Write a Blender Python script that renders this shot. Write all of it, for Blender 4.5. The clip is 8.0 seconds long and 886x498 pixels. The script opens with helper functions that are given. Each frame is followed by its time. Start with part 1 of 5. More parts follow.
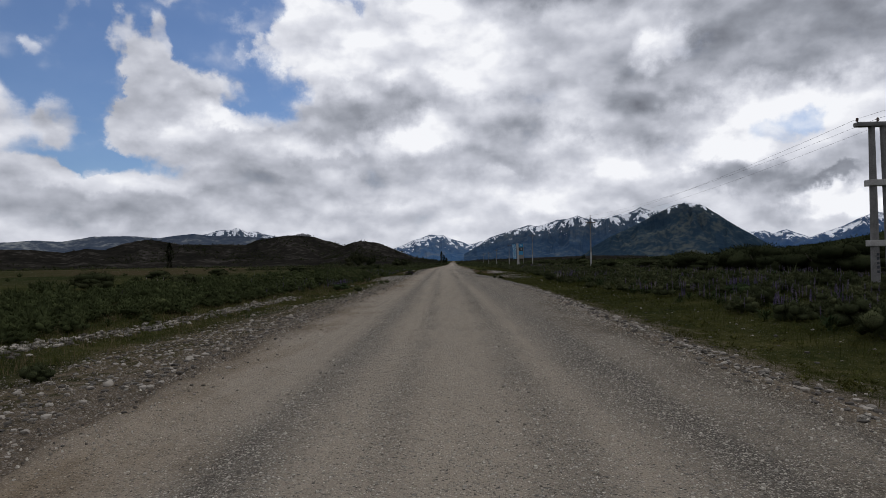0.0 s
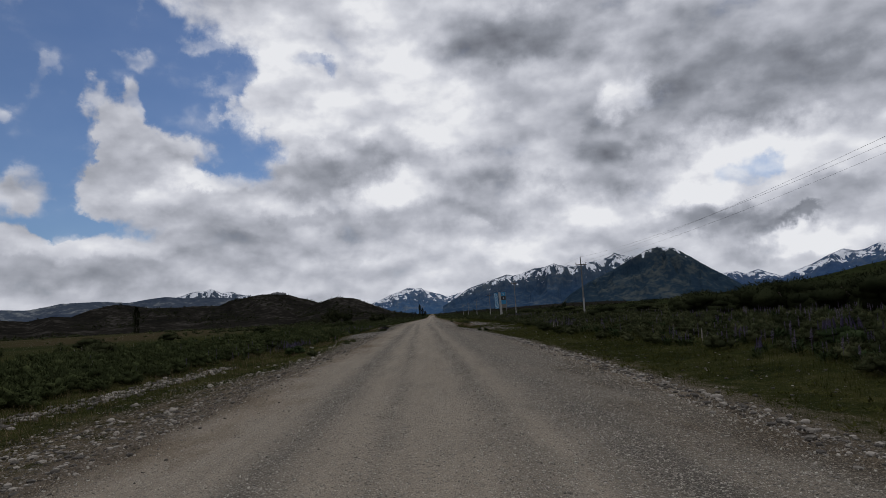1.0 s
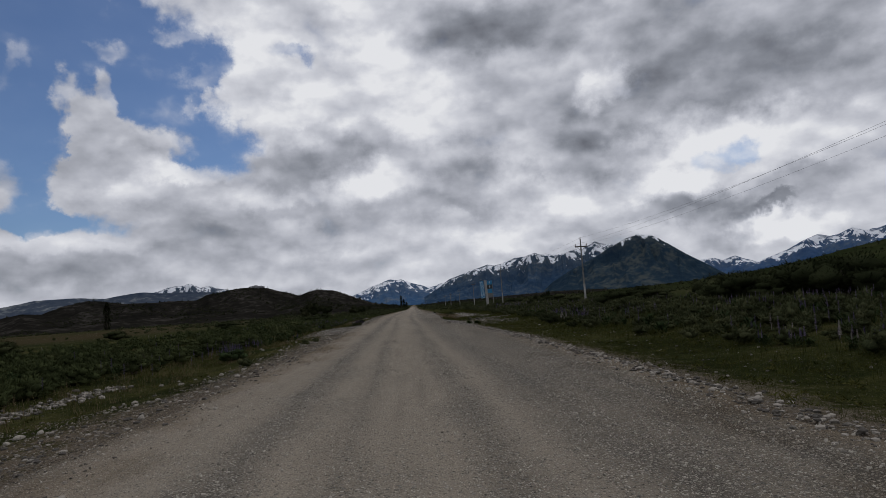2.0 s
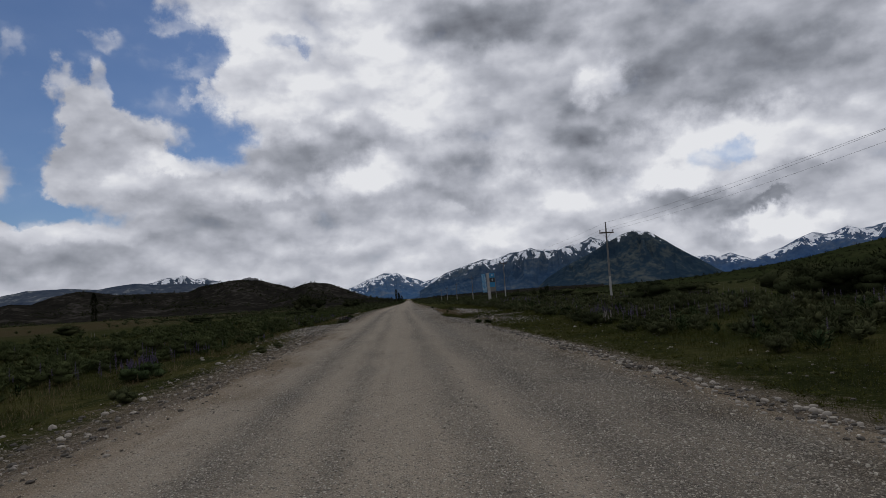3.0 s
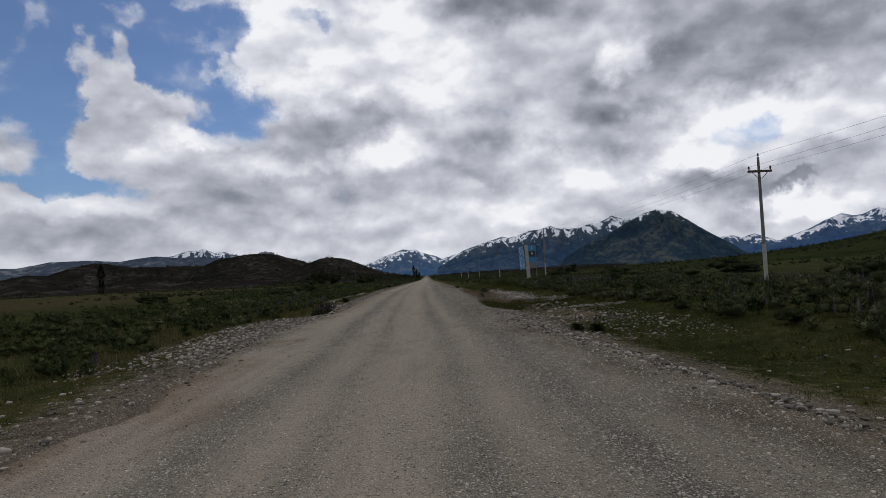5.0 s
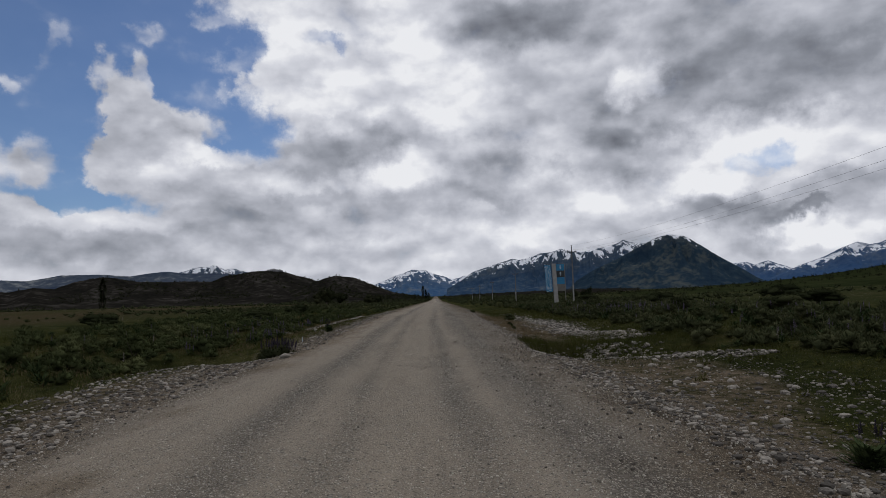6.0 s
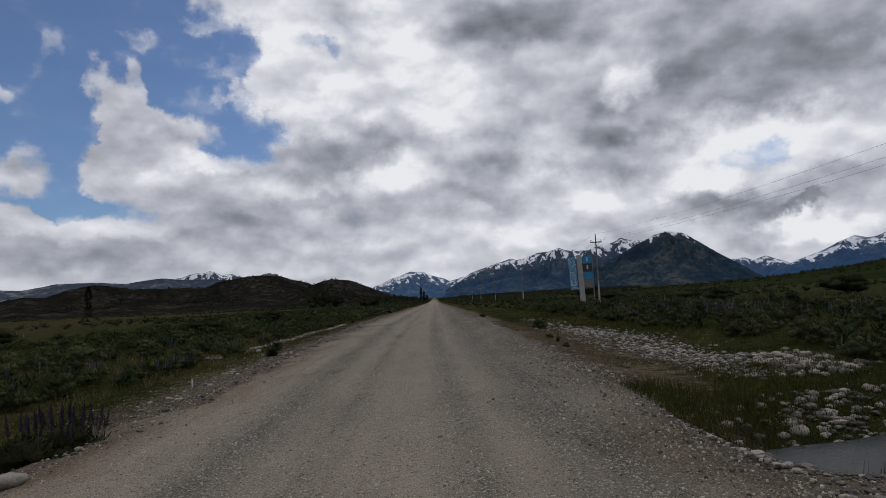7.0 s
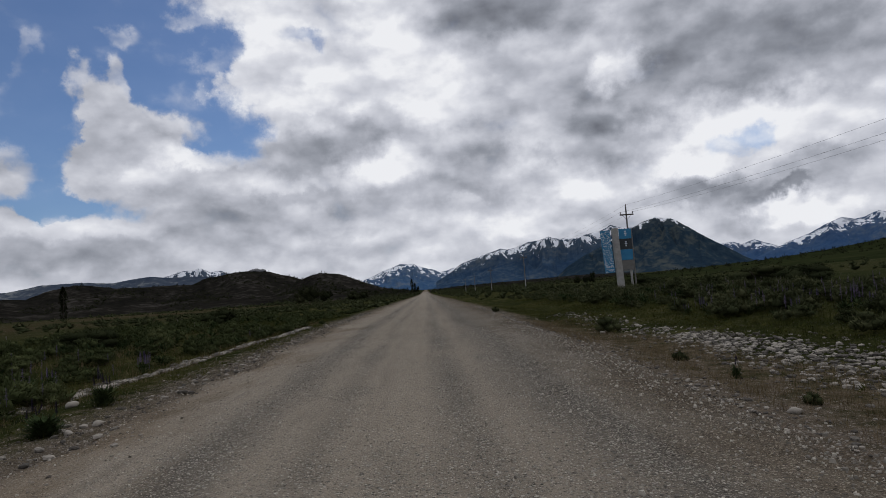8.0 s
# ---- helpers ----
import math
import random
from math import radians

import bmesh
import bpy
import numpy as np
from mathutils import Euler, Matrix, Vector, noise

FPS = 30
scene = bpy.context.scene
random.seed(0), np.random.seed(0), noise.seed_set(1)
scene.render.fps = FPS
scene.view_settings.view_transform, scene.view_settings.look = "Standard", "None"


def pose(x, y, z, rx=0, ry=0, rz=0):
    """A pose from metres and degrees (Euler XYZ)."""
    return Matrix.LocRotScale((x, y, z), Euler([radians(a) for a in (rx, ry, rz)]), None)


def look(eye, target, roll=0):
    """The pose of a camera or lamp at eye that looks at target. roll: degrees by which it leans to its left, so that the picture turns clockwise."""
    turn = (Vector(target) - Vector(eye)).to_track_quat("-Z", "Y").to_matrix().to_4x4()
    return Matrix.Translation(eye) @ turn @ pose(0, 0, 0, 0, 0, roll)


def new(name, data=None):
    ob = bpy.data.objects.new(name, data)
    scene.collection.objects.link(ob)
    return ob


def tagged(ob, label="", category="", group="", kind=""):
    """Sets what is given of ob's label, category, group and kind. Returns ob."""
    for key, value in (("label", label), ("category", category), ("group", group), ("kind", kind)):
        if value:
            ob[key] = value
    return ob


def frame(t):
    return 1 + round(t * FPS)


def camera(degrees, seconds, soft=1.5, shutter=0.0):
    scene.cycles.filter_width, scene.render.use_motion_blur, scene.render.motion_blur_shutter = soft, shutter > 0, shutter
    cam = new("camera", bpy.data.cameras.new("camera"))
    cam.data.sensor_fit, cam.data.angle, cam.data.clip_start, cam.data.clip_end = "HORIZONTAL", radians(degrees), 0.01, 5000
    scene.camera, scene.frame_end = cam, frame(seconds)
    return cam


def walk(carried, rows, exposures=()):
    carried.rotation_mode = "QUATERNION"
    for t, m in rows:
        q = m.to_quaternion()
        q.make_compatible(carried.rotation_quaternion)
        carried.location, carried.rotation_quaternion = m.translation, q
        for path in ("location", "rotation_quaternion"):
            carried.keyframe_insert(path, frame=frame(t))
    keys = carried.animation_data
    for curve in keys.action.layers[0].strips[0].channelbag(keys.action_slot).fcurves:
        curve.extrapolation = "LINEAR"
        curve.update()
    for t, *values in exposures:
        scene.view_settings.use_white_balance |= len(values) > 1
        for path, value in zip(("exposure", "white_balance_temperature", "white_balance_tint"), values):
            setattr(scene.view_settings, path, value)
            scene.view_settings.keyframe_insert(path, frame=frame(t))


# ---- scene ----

# ================= camera =================
ROWS = [  # seconds, x, y, z, yaw, pitch, lean
    (0.0, -0.38, 0.00, 1.73, 0.96, 1.06, -0.92),
    (0.5, -0.34, 3.67, 1.71, -0.14, 4.44, -1.81),
    (1.0, -0.34, 7.49, 1.66, -1.31, 5.86, -3.27),
    (1.5, -0.33, 11.53, 1.60, -2.23, 5.48, -3.97),
    (2.0, -0.31, 15.82, 1.63, -3.05, 4.90, -4.21),
    (3.5, -0.43, 29.49, 1.66, -3.27, 3.30, -3.39),
    (4.0, -0.44, 34.56, 1.67, -2.76, 1.50, -2.96),
    (4.5, -0.47, 39.55, 1.67, -2.05, 1.61, -3.36),
    (6.0, -0.60, 56.14, 1.74, -0.75, 4.29, -1.64),
    (6.5, -0.68, 62.31, 1.72, -0.72, 4.55, -1.84),
    (7.0, -0.78, 68.47, 1.71, -0.99, 4.42, -2.75),
    (7.5, -0.95, 74.80, 1.63, -1.49, 4.03, -3.60),
    (8.0, -1.08, 81.35, 1.60, -1.88, 3.58, -4.18),
]


def aim(x, y, z, yaw, pitch, lean):
    a, e = radians(yaw), radians(pitch)
    way = Vector((-math.sin(a) * math.cos(e), math.cos(a) * math.cos(e), math.sin(e)))
    return look((x, y, z), Vector((x, y, z)) + way, lean)


cam = camera(71.3, 8.0, soft=0.62)
walk(cam, [(t, aim(*r)) for t, *r in ROWS], [(0.0, 0.0), (0.5, -0.08), (1.0, -0.20), (1.5, -0.27), (2.0, -0.27), (3.5, -0.24), (4.5, -0.03), (6.0, -0.16), (7.0, -0.18), (8.0, -0.12)])

# ================= sky and sun =================
SUN_AZ, SUN_EL = 28.0, 48.0
world = bpy.data.worlds.new("sky")
scene.world = world
world.use_nodes = True
wt = world.node_tree
wt.nodes.clear()


def wn(kind, **inputs):
    n = wt.nodes.new(kind)
    for k, v in inputs.items():
        n.inputs[int(k[1:])].default_value = v
    return n


def wm(op, a, b=None, c=None):
    n = wt.nodes.new("ShaderNodeMath")
    n.operation = op
    for i, v in enumerate((a, b, c)):
        if v is None:
            continue
        if isinstance(v, (int, float)):
            n.inputs[i].default_value = v
        else:
            wt.links.new(v, n.inputs[i])
    return n.outputs[0]


sky = wt.nodes.new("ShaderNodeTexSky")
sky.sky_type = "NISHITA"
sky.sun_disc = False
sky.sun_elevation, sky.sun_rotation = radians(SUN_EL), radians(SUN_AZ)
sky.altitude, sky.air_density, sky.dust_density, sky.ozone_density = 500, 1.0, 0.25, 3.0
tc = wt.nodes.new("ShaderNodeTexCoord")
sep = wt.nodes.new("ShaderNodeSeparateXYZ")
wt.links.new(tc.outputs["Generated"], sep.inputs[0])
DX, DY, DZ = sep.outputs
AZ = wm("MULTIPLY", wm("ARCTAN2", DX, DY), 57.2958)
EL = wm("MULTIPLY", wm("ARCSINE", DZ), 57.2958)


def wnoise(vec, scale, detail=5.0, rough=0.55):
    n = wn("ShaderNodeTexNoise")
    n.inputs["Scale"].default_value, n.inputs["Detail"].default_value, n.inputs["Roughness"].default_value = scale, detail, rough
    wt.links.new(vec, n.inputs["Vector"])
    return n


# a flat cloud layer seen from below: the farther, the flatter
lift = wm("ADD", wm("ABSOLUTE", DZ), 0.16)
lay = wt.nodes.new("ShaderNodeCombineXYZ")
wt.links.new(wm("DIVIDE", DX, lift), lay.inputs[0])
wt.links.new(wm("DIVIDE", DY, lift), lay.inputs[1])
wt.links.new(wm("MULTIPLY", DZ, 2.2), lay.inputs[2])
flat = wt.nodes.new("ShaderNodeVectorMath")
flat.operation = "MULTIPLY"
flat.inputs[1].default_value = (1.0, 1.0, 1.7)
wt.links.new(tc.outputs["Generated"], flat.inputs[0])
above = wt.nodes.new("ShaderNodeVectorMath")
above.inputs[1].default_value = (0.0, 0.0, 0.030)
wt.links.new(flat.outputs[0], above.inputs[0])
n_big = wnoise(lay.outputs[0], 1.3, 4.0, 0.5)
n_mid = wnoise(flat.outputs[0], 11.0, 5.0, 0.46)
n_up = wnoise(above.outputs[0], 11.0, 5.0, 0.46)
cells = wt.nodes.new("ShaderNodeTexVoronoi")
cells.feature = "SMOOTH_F1"
cells.inputs["Scale"].default_value, cells.inputs["Detail"].default_value, cells.inputs["Roughness"].default_value = 13.0, 2.0, 0.45
cells.inputs["Smoothness"].default_value = 0.35
swirl = wt.nodes.new("ShaderNodeVectorMath")
swirl.operation = "MULTIPLY_ADD"
swirl.inputs[1].default_value = (0.10, 0.10, 0.10)
wt.links.new(n_mid.outputs["Color"], swirl.inputs[0])
wt.links.new(flat.outputs[0], swirl.inputs[2])
wt.links.new(swirl.outputs[0], cells.inputs["Vector"])
heads = wm("MULTIPLY_ADD", cells.outputs["Distance"], -0.75, 0.68)
n_dir = wnoise(tc.outputs["Generated"], 9.0, 6.0, 0.52)
n_fine = wnoise(tc.outputs["Generated"], 24.0, 8.0, 0.62)

# bent directions give the banks of cloud their ragged rims
wsep = wt.nodes.new("ShaderNodeSeparateXYZ")
wt.links.new(n_dir.outputs["Color"], wsep.inputs[0])
fsep = wt.nodes.new("ShaderNodeSeparateXYZ")
wt.links.new(n_fine.outputs["Color"], fsep.inputs[0])
bx = wm("ADD", wm("MULTIPLY_ADD", wsep.outputs[0], 9.0, -4.5), wm("MULTIPLY_ADD", fsep.outputs[0], 4.0, -2.0))
by = wm("ADD", wm("MULTIPLY_ADD", wsep.outputs[1], 6.0, -3.0), wm("MULTIPLY_ADD", fsep.outputs[1], 3.0, -1.5))
where = wt.nodes.new("ShaderNodeCombineXYZ")
wt.links.new(wm("ADD", AZ, bx), where.inputs[0])
wt.links.new(wm("ADD", EL, by), where.inputs[1])

fields = {"hole": None, "puff": None, "lum": None}


def bank(field, az, el, w, h, amount, turn=0.0):
    """Adds one soft oval, w by h degrees from its middle to its half-way rim, to a field of the sky."""
    mp = wt.nodes.new("ShaderNodeMapping")
    mp.vector_type = "TEXTURE"
    mp.inputs["Location"].default_value = (az, el, 0)
    mp.inputs["Rotation"].default_value = (0, 0, radians(turn))
    mp.inputs["Scale"].default_value = (w * 1.7, h * 1.7, 1)
    wt.links.new(where.outputs[0], mp.inputs["Vector"])
    g = wt.nodes.new("ShaderNodeTexGradient")
    g.gradient_type = "SPHERICAL"
    wt.links.new(mp.outputs[0], g.inputs[0])
    rim = wt.nodes.new("ShaderNodeMapRange")
    rim.interpolation_type = "SMOOTHSTEP"
    rim.inputs["From Min"].default_value, rim.inputs["From Max"].default_value = 0.04, 0.70
    wt.links.new(g.outputs["Fac"], rim.inputs["Value"])
    old = fields[field]
    fields[field] = wm("MULTIPLY_ADD", rim.outputs[0], amount, 0.0 if old is None else old)


bank("hole", -29.7, 22.1, 11.7, 3.8, 1.25)
bank("hole", -33.8, 16.0, 4.2, 4.5, 1.10)
bank("hole", -23.7, 22.2, 5.6, 4.6, 0.90)
bank("hole", -21.7, 17.7, 2.8, 2.7, 1.00)
bank("hole", -17.4, 15.2, 3.0, 2.3, 1.00)
bank("hole", -19.8, 14.6, 1.9, 1.4, 0.70)
bank("hole", -28.5, 8.7, 3.5, 1.2, 0.95)
bank("hole", -30.7, 10.0, 1.8, 1.8, 0.90)
bank("hole", -34.6, 9.2, 2.2, 1.3, 0.45)
bank("hole", -9.6, 23.1, 1.8, 1.1, 0.62)
bank("hole", 29.8, 11.2, 2.0, 1.1, 0.62)
bank("hole", 26.5, 10.4, 1.8, 0.9, 0.45)
bank("hole", -29.6, 14.2, 1.2, 2.6, 0.50)
bank("hole", -20.1, 21.3, 2.9, 2.7, 0.70)
bank("hole", -33.0, 14.3, 3.1, 2.1, 0.60)
bank("hole", -29.0, 13.4, 1.2, 2.7, 0.45)
bank("hole", -29.6, 15.3, 1.6, 1.7, 0.40)
bank("hole", -34.4, 8.6, 2.2, 1.1, 0.40)
bank("hole", -30.5, 8.8, 2.4, 1.3, 0.50)
bank("puff", -29.2, 18.5, 1.5, 1.2, 0.85)
bank("puff", -26.0, 18.5, 1.0, 1.8, 0.80)
bank("puff", -27.4, 16.9, 1.7, 1.4, 0.75)
bank("puff", -26.1, 15.0, 2.6, 1.8, 0.55)
bank("puff", -22.1, 14.8, 2.7, 1.3, 0.95)
bank("puff", -23.9, 13.1, 3.4, 1.7, 0.75)
bank("puff", -27.7, 12.5, 2.0, 1.5, 0.55)
bank("puff", -32.6, 11.6, 1.8, 1.6, 0.75)
bank("puff", -33.6, 16.8, 1.0, 0.6, 0.45)
bank("puff", -32.8, 19.7, 0.7, 1.5, 0.32)
bank("puff", -25.3, 22.3, 2.0, 0.7, 0.42)
bank("puff", -19.3, 24.4, 1.7, 0.9, 0.50)
bank("puff", -27.0, 7.4, 1.4, 1.0, 0.60)
bank("puff", -29.5, 7.4, 1.2, 0.8, 0.50)
bank("puff", -34.4, 7.4, 1.7, 1.1, 0.70)
bank("puff", -18.6, 18.2, 0.9, 0.7, 0.30)
bank("puff", -17.2, 20.9, 2.0, 1.8, 0.40)
bank("lum", -8.6, 20.9, 10.1, 5.5, 0.15)
bank("lum", -15.2, 23.1, 3.6, 4.0, 0.10)
bank("lum", -1.3, 23.1, 3.8, 4.1, 0.14)
bank("lum", 3.6, 17.1, 4.0, 2.9, 0.21)
bank("lum", -3.9, 18.3, 4.8, 2.9, 0.03)
bank("lum", 18.7, 18.1, 2.2, 1.7, 0.40)
bank("lum", 18.3, 21.0, 2.9, 1.8, 0.05)
bank("lum", -10.7, 17.2, 3.1, 1.3, 0.07)
bank("lum", -6.4, 24.5, 2.7, 1.4, 0.07)
bank("lum", -17.7, 12.5, 4.7, 1.0, 0.22)
bank("lum", -23.2, 11.2, 2.7, 1.0, 0.15)
bank("lum", -1.9, 11.7, 3.3, 2.2, 0.22)
bank("lum", 12.7, 9.3, 3.5, 2.0, 0.15)
bank("lum", 23.2, 10.9, 3.5, 2.8, 0.29)
bank("lum", 27.9, 12.8, 4.5, 1.9, 0.26)
bank("lum", 12.0, 5.7, 7.4, 1.3, 0.10)
bank("lum", 24.2, 8.4, 3.5, 1.1, 0.10)
bank("lum", 33.5, 11.8, 4.3, 2.1, 0.19)
bank("lum", 31.9, 4.4, 3.2, 1.3, 0.36)
bank("lum", 35.9, 4.3, 2.1, 1.7, 0.26)
bank("lum", 10.3, 13.8, 3.1, 1.5, 0.10)
bank("lum", -28.3, 7.3, 4.6, 1.0, 0.12)
bank("lum", -33.6, 7.2, 2.2, 1.0, 0.10)
bank("lum", -3.7, 4.2, 11.5, 1.4, 0.09)
bank("lum", 5.8, 5.2, 5.7, 1.1, 0.09)
bank("lum", -29.2, 18.8, 1.7, 1.1, 0.10)
bank("lum", -21.9, 15.1, 2.3, 0.7, 0.14)
bank("lum", -27.2, 16.9, 1.7, 1.3, 0.04)
bank("lum", -32.5, 12.3, 1.7, 1.0, 0.04)
bank("lum", 31.3, 8.6, 2.7, 1.3, 0.12)
bank("lum", -6.7, 10.2, 2.1, 0.8, 0.09)
bank("lum", -16.3, 10.1, 3.0, 0.8, 0.07)
bank("lum", 16.2, 8.6, 3.9, 1.1, 0.09)
bank("lum", 32.1, 20.0, 9.4, 3.6, -0.20)
bank("lum", 26.5, 17.7, 7.8, 2.6, -0.15)
bank("lum", 6.0, 24.9, 6.4, 2.5, -0.24)
bank("lum", 13.4, 24.3, 7.0, 2.4, -0.24)
bank("lum", 21.8, 22.9, 5.5, 1.7, -0.12)
bank("lum", 34.9, 16.0, 4.9, 2.5, -0.22)
bank("lum", 21.3, 14.9, 5.4, 2.8, -0.18)
bank("lum", 18.3, 12.1, 4.5, 2.5, -0.22)
bank("lum", 19.6, 9.8, 2.9, 1.7, -0.12)
bank("lum", 14.5, 15.7, 4.0, 2.1, -0.10)
bank("lum", 4.9, 23.1, 4.3, 2.5, -0.12)
bank("lum", 10.6, 20.6, 4.6, 3.3, -0.10)
bank("lum", 18.9, 14.7, 2.9, 1.4, -0.12)
bank("lum", -11.0, 12.3, 4.9, 2.0, -0.28)
bank("lum", -6.1, 13.5, 2.6, 1.4, -0.18)
bank("lum", -3.4, 14.9, 2.3, 1.7, -0.22)
bank("lum", 4.0, 13.5, 4.5, 1.8, -0.21)
bank("lum", 7.1, 11.9, 2.1, 1.5, -0.15)
bank("lum", 2.5, 8.9, 5.0, 1.2, -0.17)
bank("lum", 8.6, 9.2, 3.1, 1.4, -0.14)
bank("lum", -21.0, 10.1, 4.2, 1.2, -0.16)
bank("lum", -8.7, 15.5, 2.1, 0.7, -0.10)
bank("lum", -12.7, 20.0, 2.6, 1.4, -0.08)
bank("lum", -5.4, 21.7, 2.1, 1.9, -0.07)
bank("lum", -0.1, 19.2, 2.1, 1.1, -0.07)
bank("lum", -21.9, 8.3, 5.1, 1.1, -0.10)
bank("lum", -10.3, 8.2, 5.2, 0.8, -0.14)
bank("lum", -18.7, 6.5, 6.3, 0.7, -0.09)
bank("lum", -7.8, 5.7, 3.6, 0.5, -0.08)
bank("lum", 11.8, 11.7, 1.2, 1.0, -0.18)
bank("lum", 24.9, 6.3, 4.7, 1.0, -0.26)
bank("lum", 29.3, 5.6, 3.5, 0.6, -0.24, 14)
bank("lum", 32.0, 6.4, 2.3, 0.4, -0.26, 22)
bank("lum", 16.3, 6.0, 3.4, 0.9, -0.12)
bank("lum", 27.1, 7.1, 2.5, 0.8, -0.18)
bank("lum", 34.3, 7.9, 3.9, 1.2, -0.22, 10)
bank("lum", 27.4, 3.9, 2.5, 0.6, -0.12)
bank("lum", -31.4, 5.0, 9.1, 1.2, -0.08)
bank("lum", -33.0, 10.6, 1.9, 0.9, -0.10)
bank("lum", -27.5, 14.0, 2.1, 1.2, -0.08)
bank("lum", -25.0, 11.7, 3.1, 0.9, -0.09)
bank("lum", -27.5, 5.5, 6.9, 0.6, -0.05)
bank("lum", -14.8, 4.6, 10.1, 0.7, -0.04)
bank("lum", -26.2, 5.8, 15.4, 2.8, -0.13)
bank("lum", -7.8, 6.6, 10.5, 2.1, -0.06)
bank("lum", 21.9, 17.0, 4.1, 1.4, -0.10)
bank("lum", 24.4, 19.6, 5.3, 1.8, -0.12)
bank("lum", -25.4, 8.9, 5.3, 0.7, 0.07)
bank("lum", -30.6, 6.1, 3.2, 0.5, 0.08)
bank("lum", -23.2, 6.8, 3.2, 0.5, 0.07)
bank("lum", -10.8, 9.4, 4.1, 0.6, 0.06)
bank("lum", -12.8, 6.4, 3.5, 0.5, 0.06)
bank("lum", -0.5, 6.2, 3.7, 0.6, 0.06)
bank("lum", 5.4, 7.4, 2.1, 0.6, 0.07)
bank("lum", -28.8, 18.3, 2.5, 1.9, -0.12)
bank("lum", -25.4, 14.2, 4.0, 2.5, -0.10)
bank("lum", -32.4, 11.6, 1.9, 1.6, -0.12)

# how thick the cloud stands, and how bright it is
rough_edge = wm("ADD", wm("ADD", wm("MULTIPLY_ADD", n_mid.outputs["Fac"], 1.1, -0.55), wm("MULTIPLY", heads, 0.55)), wm("MULTIPLY_ADD", n_fine.outputs["Fac"], 0.55, -0.27))
cover = wm("ADD", wm("SUBTRACT", wm("ADD", 1.05, fields["puff"]), wm("MULTIPLY", wm("MINIMUM", fields["hole"], 1.15), 1.05)), rough_edge)
veil = wt.nodes.new("ShaderNodeMapRange")
veil.interpolation_type = "SMOOTHSTEP"
veil.inputs["From Min"].default_value, veil.inputs["From Max"].default_value = -0.05, 0.95
veil.inputs["To Min"].default_value = 0.04
wt.links.new(cover, veil.inputs["Value"])
tops_lit = wm("MULTIPLY", wm("SUBTRACT", n_mid.outputs["Fac"], n_up.outputs["Fac"]), 0.85)
grain = wm("ADD", wm("ADD", wm("MULTIPLY_ADD", n_mid.outputs["Fac"], 0.30, -0.15), wm("MULTIPLY", heads, 0.24)), wm("ADD", wm("ADD", tops_lit, wm("MULTIPLY_ADD", n_fine.outputs["Fac"], 0.12, -0.06)), wm("MULTIPLY_ADD", n_big.outputs["Fac"], 0.12, -0.06)))
# the cloud deck is thinnest towards the sun and greyest away from it
toward = wt.nodes.new("ShaderNodeVectorMath")
toward.operation = "DOT_PRODUCT"
toward.inputs[1].default_value = (math.sin(radians(SUN_AZ)) * math.cos(radians(SUN_EL)), math.cos(radians(SUN_AZ)) * math.cos(radians(SUN_EL)), math.sin(radians(SUN_EL)))
wt.links.new(tc.outputs["Generated"], toward.inputs[0])
glow = wm("ADD", wm("ADD", wm("MULTIPLY_ADD", wm("MINIMUM", toward.outputs["Value"], 0.5), 0.30, 0.54), fields["lum"]), grain)
ramp = wt.nodes.new("ShaderNodeValToRGB")
wt.links.new(glow, ramp.inputs[0])
ramp.color_ramp.interpolation = "LINEAR"
stops = [(0.0, (0.165, 0.176, 0.209)), (0.3, (0.298, 0.317, 0.367)), (0.6, (0.512, 0.531, 0.599)), (0.85, (0.726, 0.743, 0.809)), (1.0, (0.915, 0.926, 0.963))]
while len(ramp.color_ramp.elements) < len(stops):
    ramp.color_ramp.elements.new(0.5)
for e, (p, c) in zip(ramp.color_ramp.elements, stops):
    e.position, e.color = p, (*c, 1)
mixc = wt.nodes.new("ShaderNodeMix")
mixc.data_type = "RGBA"
SKY_STRENGTH = 0.072
toned = wt.nodes.new("ShaderNodeVectorMath")
toned.operation = "MULTIPLY"
toned.inputs[1].default_value = (SKY_STRENGTH * 0.82, SKY_STRENGTH * 0.92, SKY_STRENGTH * 1.10)
wt.links.new(sky.outputs[0], toned.inputs[0])
wt.links.new(veil.outputs[0], mixc.inputs[0])
wt.links.new(toned.outputs[0], mixc.inputs[6])
wt.links.new(ramp.outputs[0], mixc.inputs[7])
bg = wt.nodes.new("ShaderNodeBackground")
bg.inputs[1].default_value = 1.0
wt.links.new(mixc.outputs[2], bg.inputs[0])
wout = wt.nodes.new("ShaderNodeOutputWorld")
wt.links.new(bg.outputs[0], wout.inputs[0])
world.cycles.sampling_method = "MANUAL"
world.cycles.sample_map_resolution = 512

lamp = bpy.data.lights.new("sun", "SUN")
lamp.energy, lamp.angle, lamp.color = 0.5, radians(25), (1.0, 0.96, 0.9)
sun = new("sun", lamp)
a, e = radians(SUN_AZ), radians(SUN_EL)
sun.matrix_world = look((math.sin(a) * math.cos(e) * 100, math.cos(a) * math.cos(e) * 100, math.sin(e) * 100), (0, 0, 0))


# ================= materials =================
def material(name, rough=0.9, spec=0.3):
    m = bpy.data.materials.new(name)
    m.use_nodes = True
    b = m.node_tree.nodes["Principled BSDF"]
    b.inputs["Roughness"].default_value = rough
    b.inputs["Specular IOR Level"].default_value = spec
    return m, m.node_tree, b


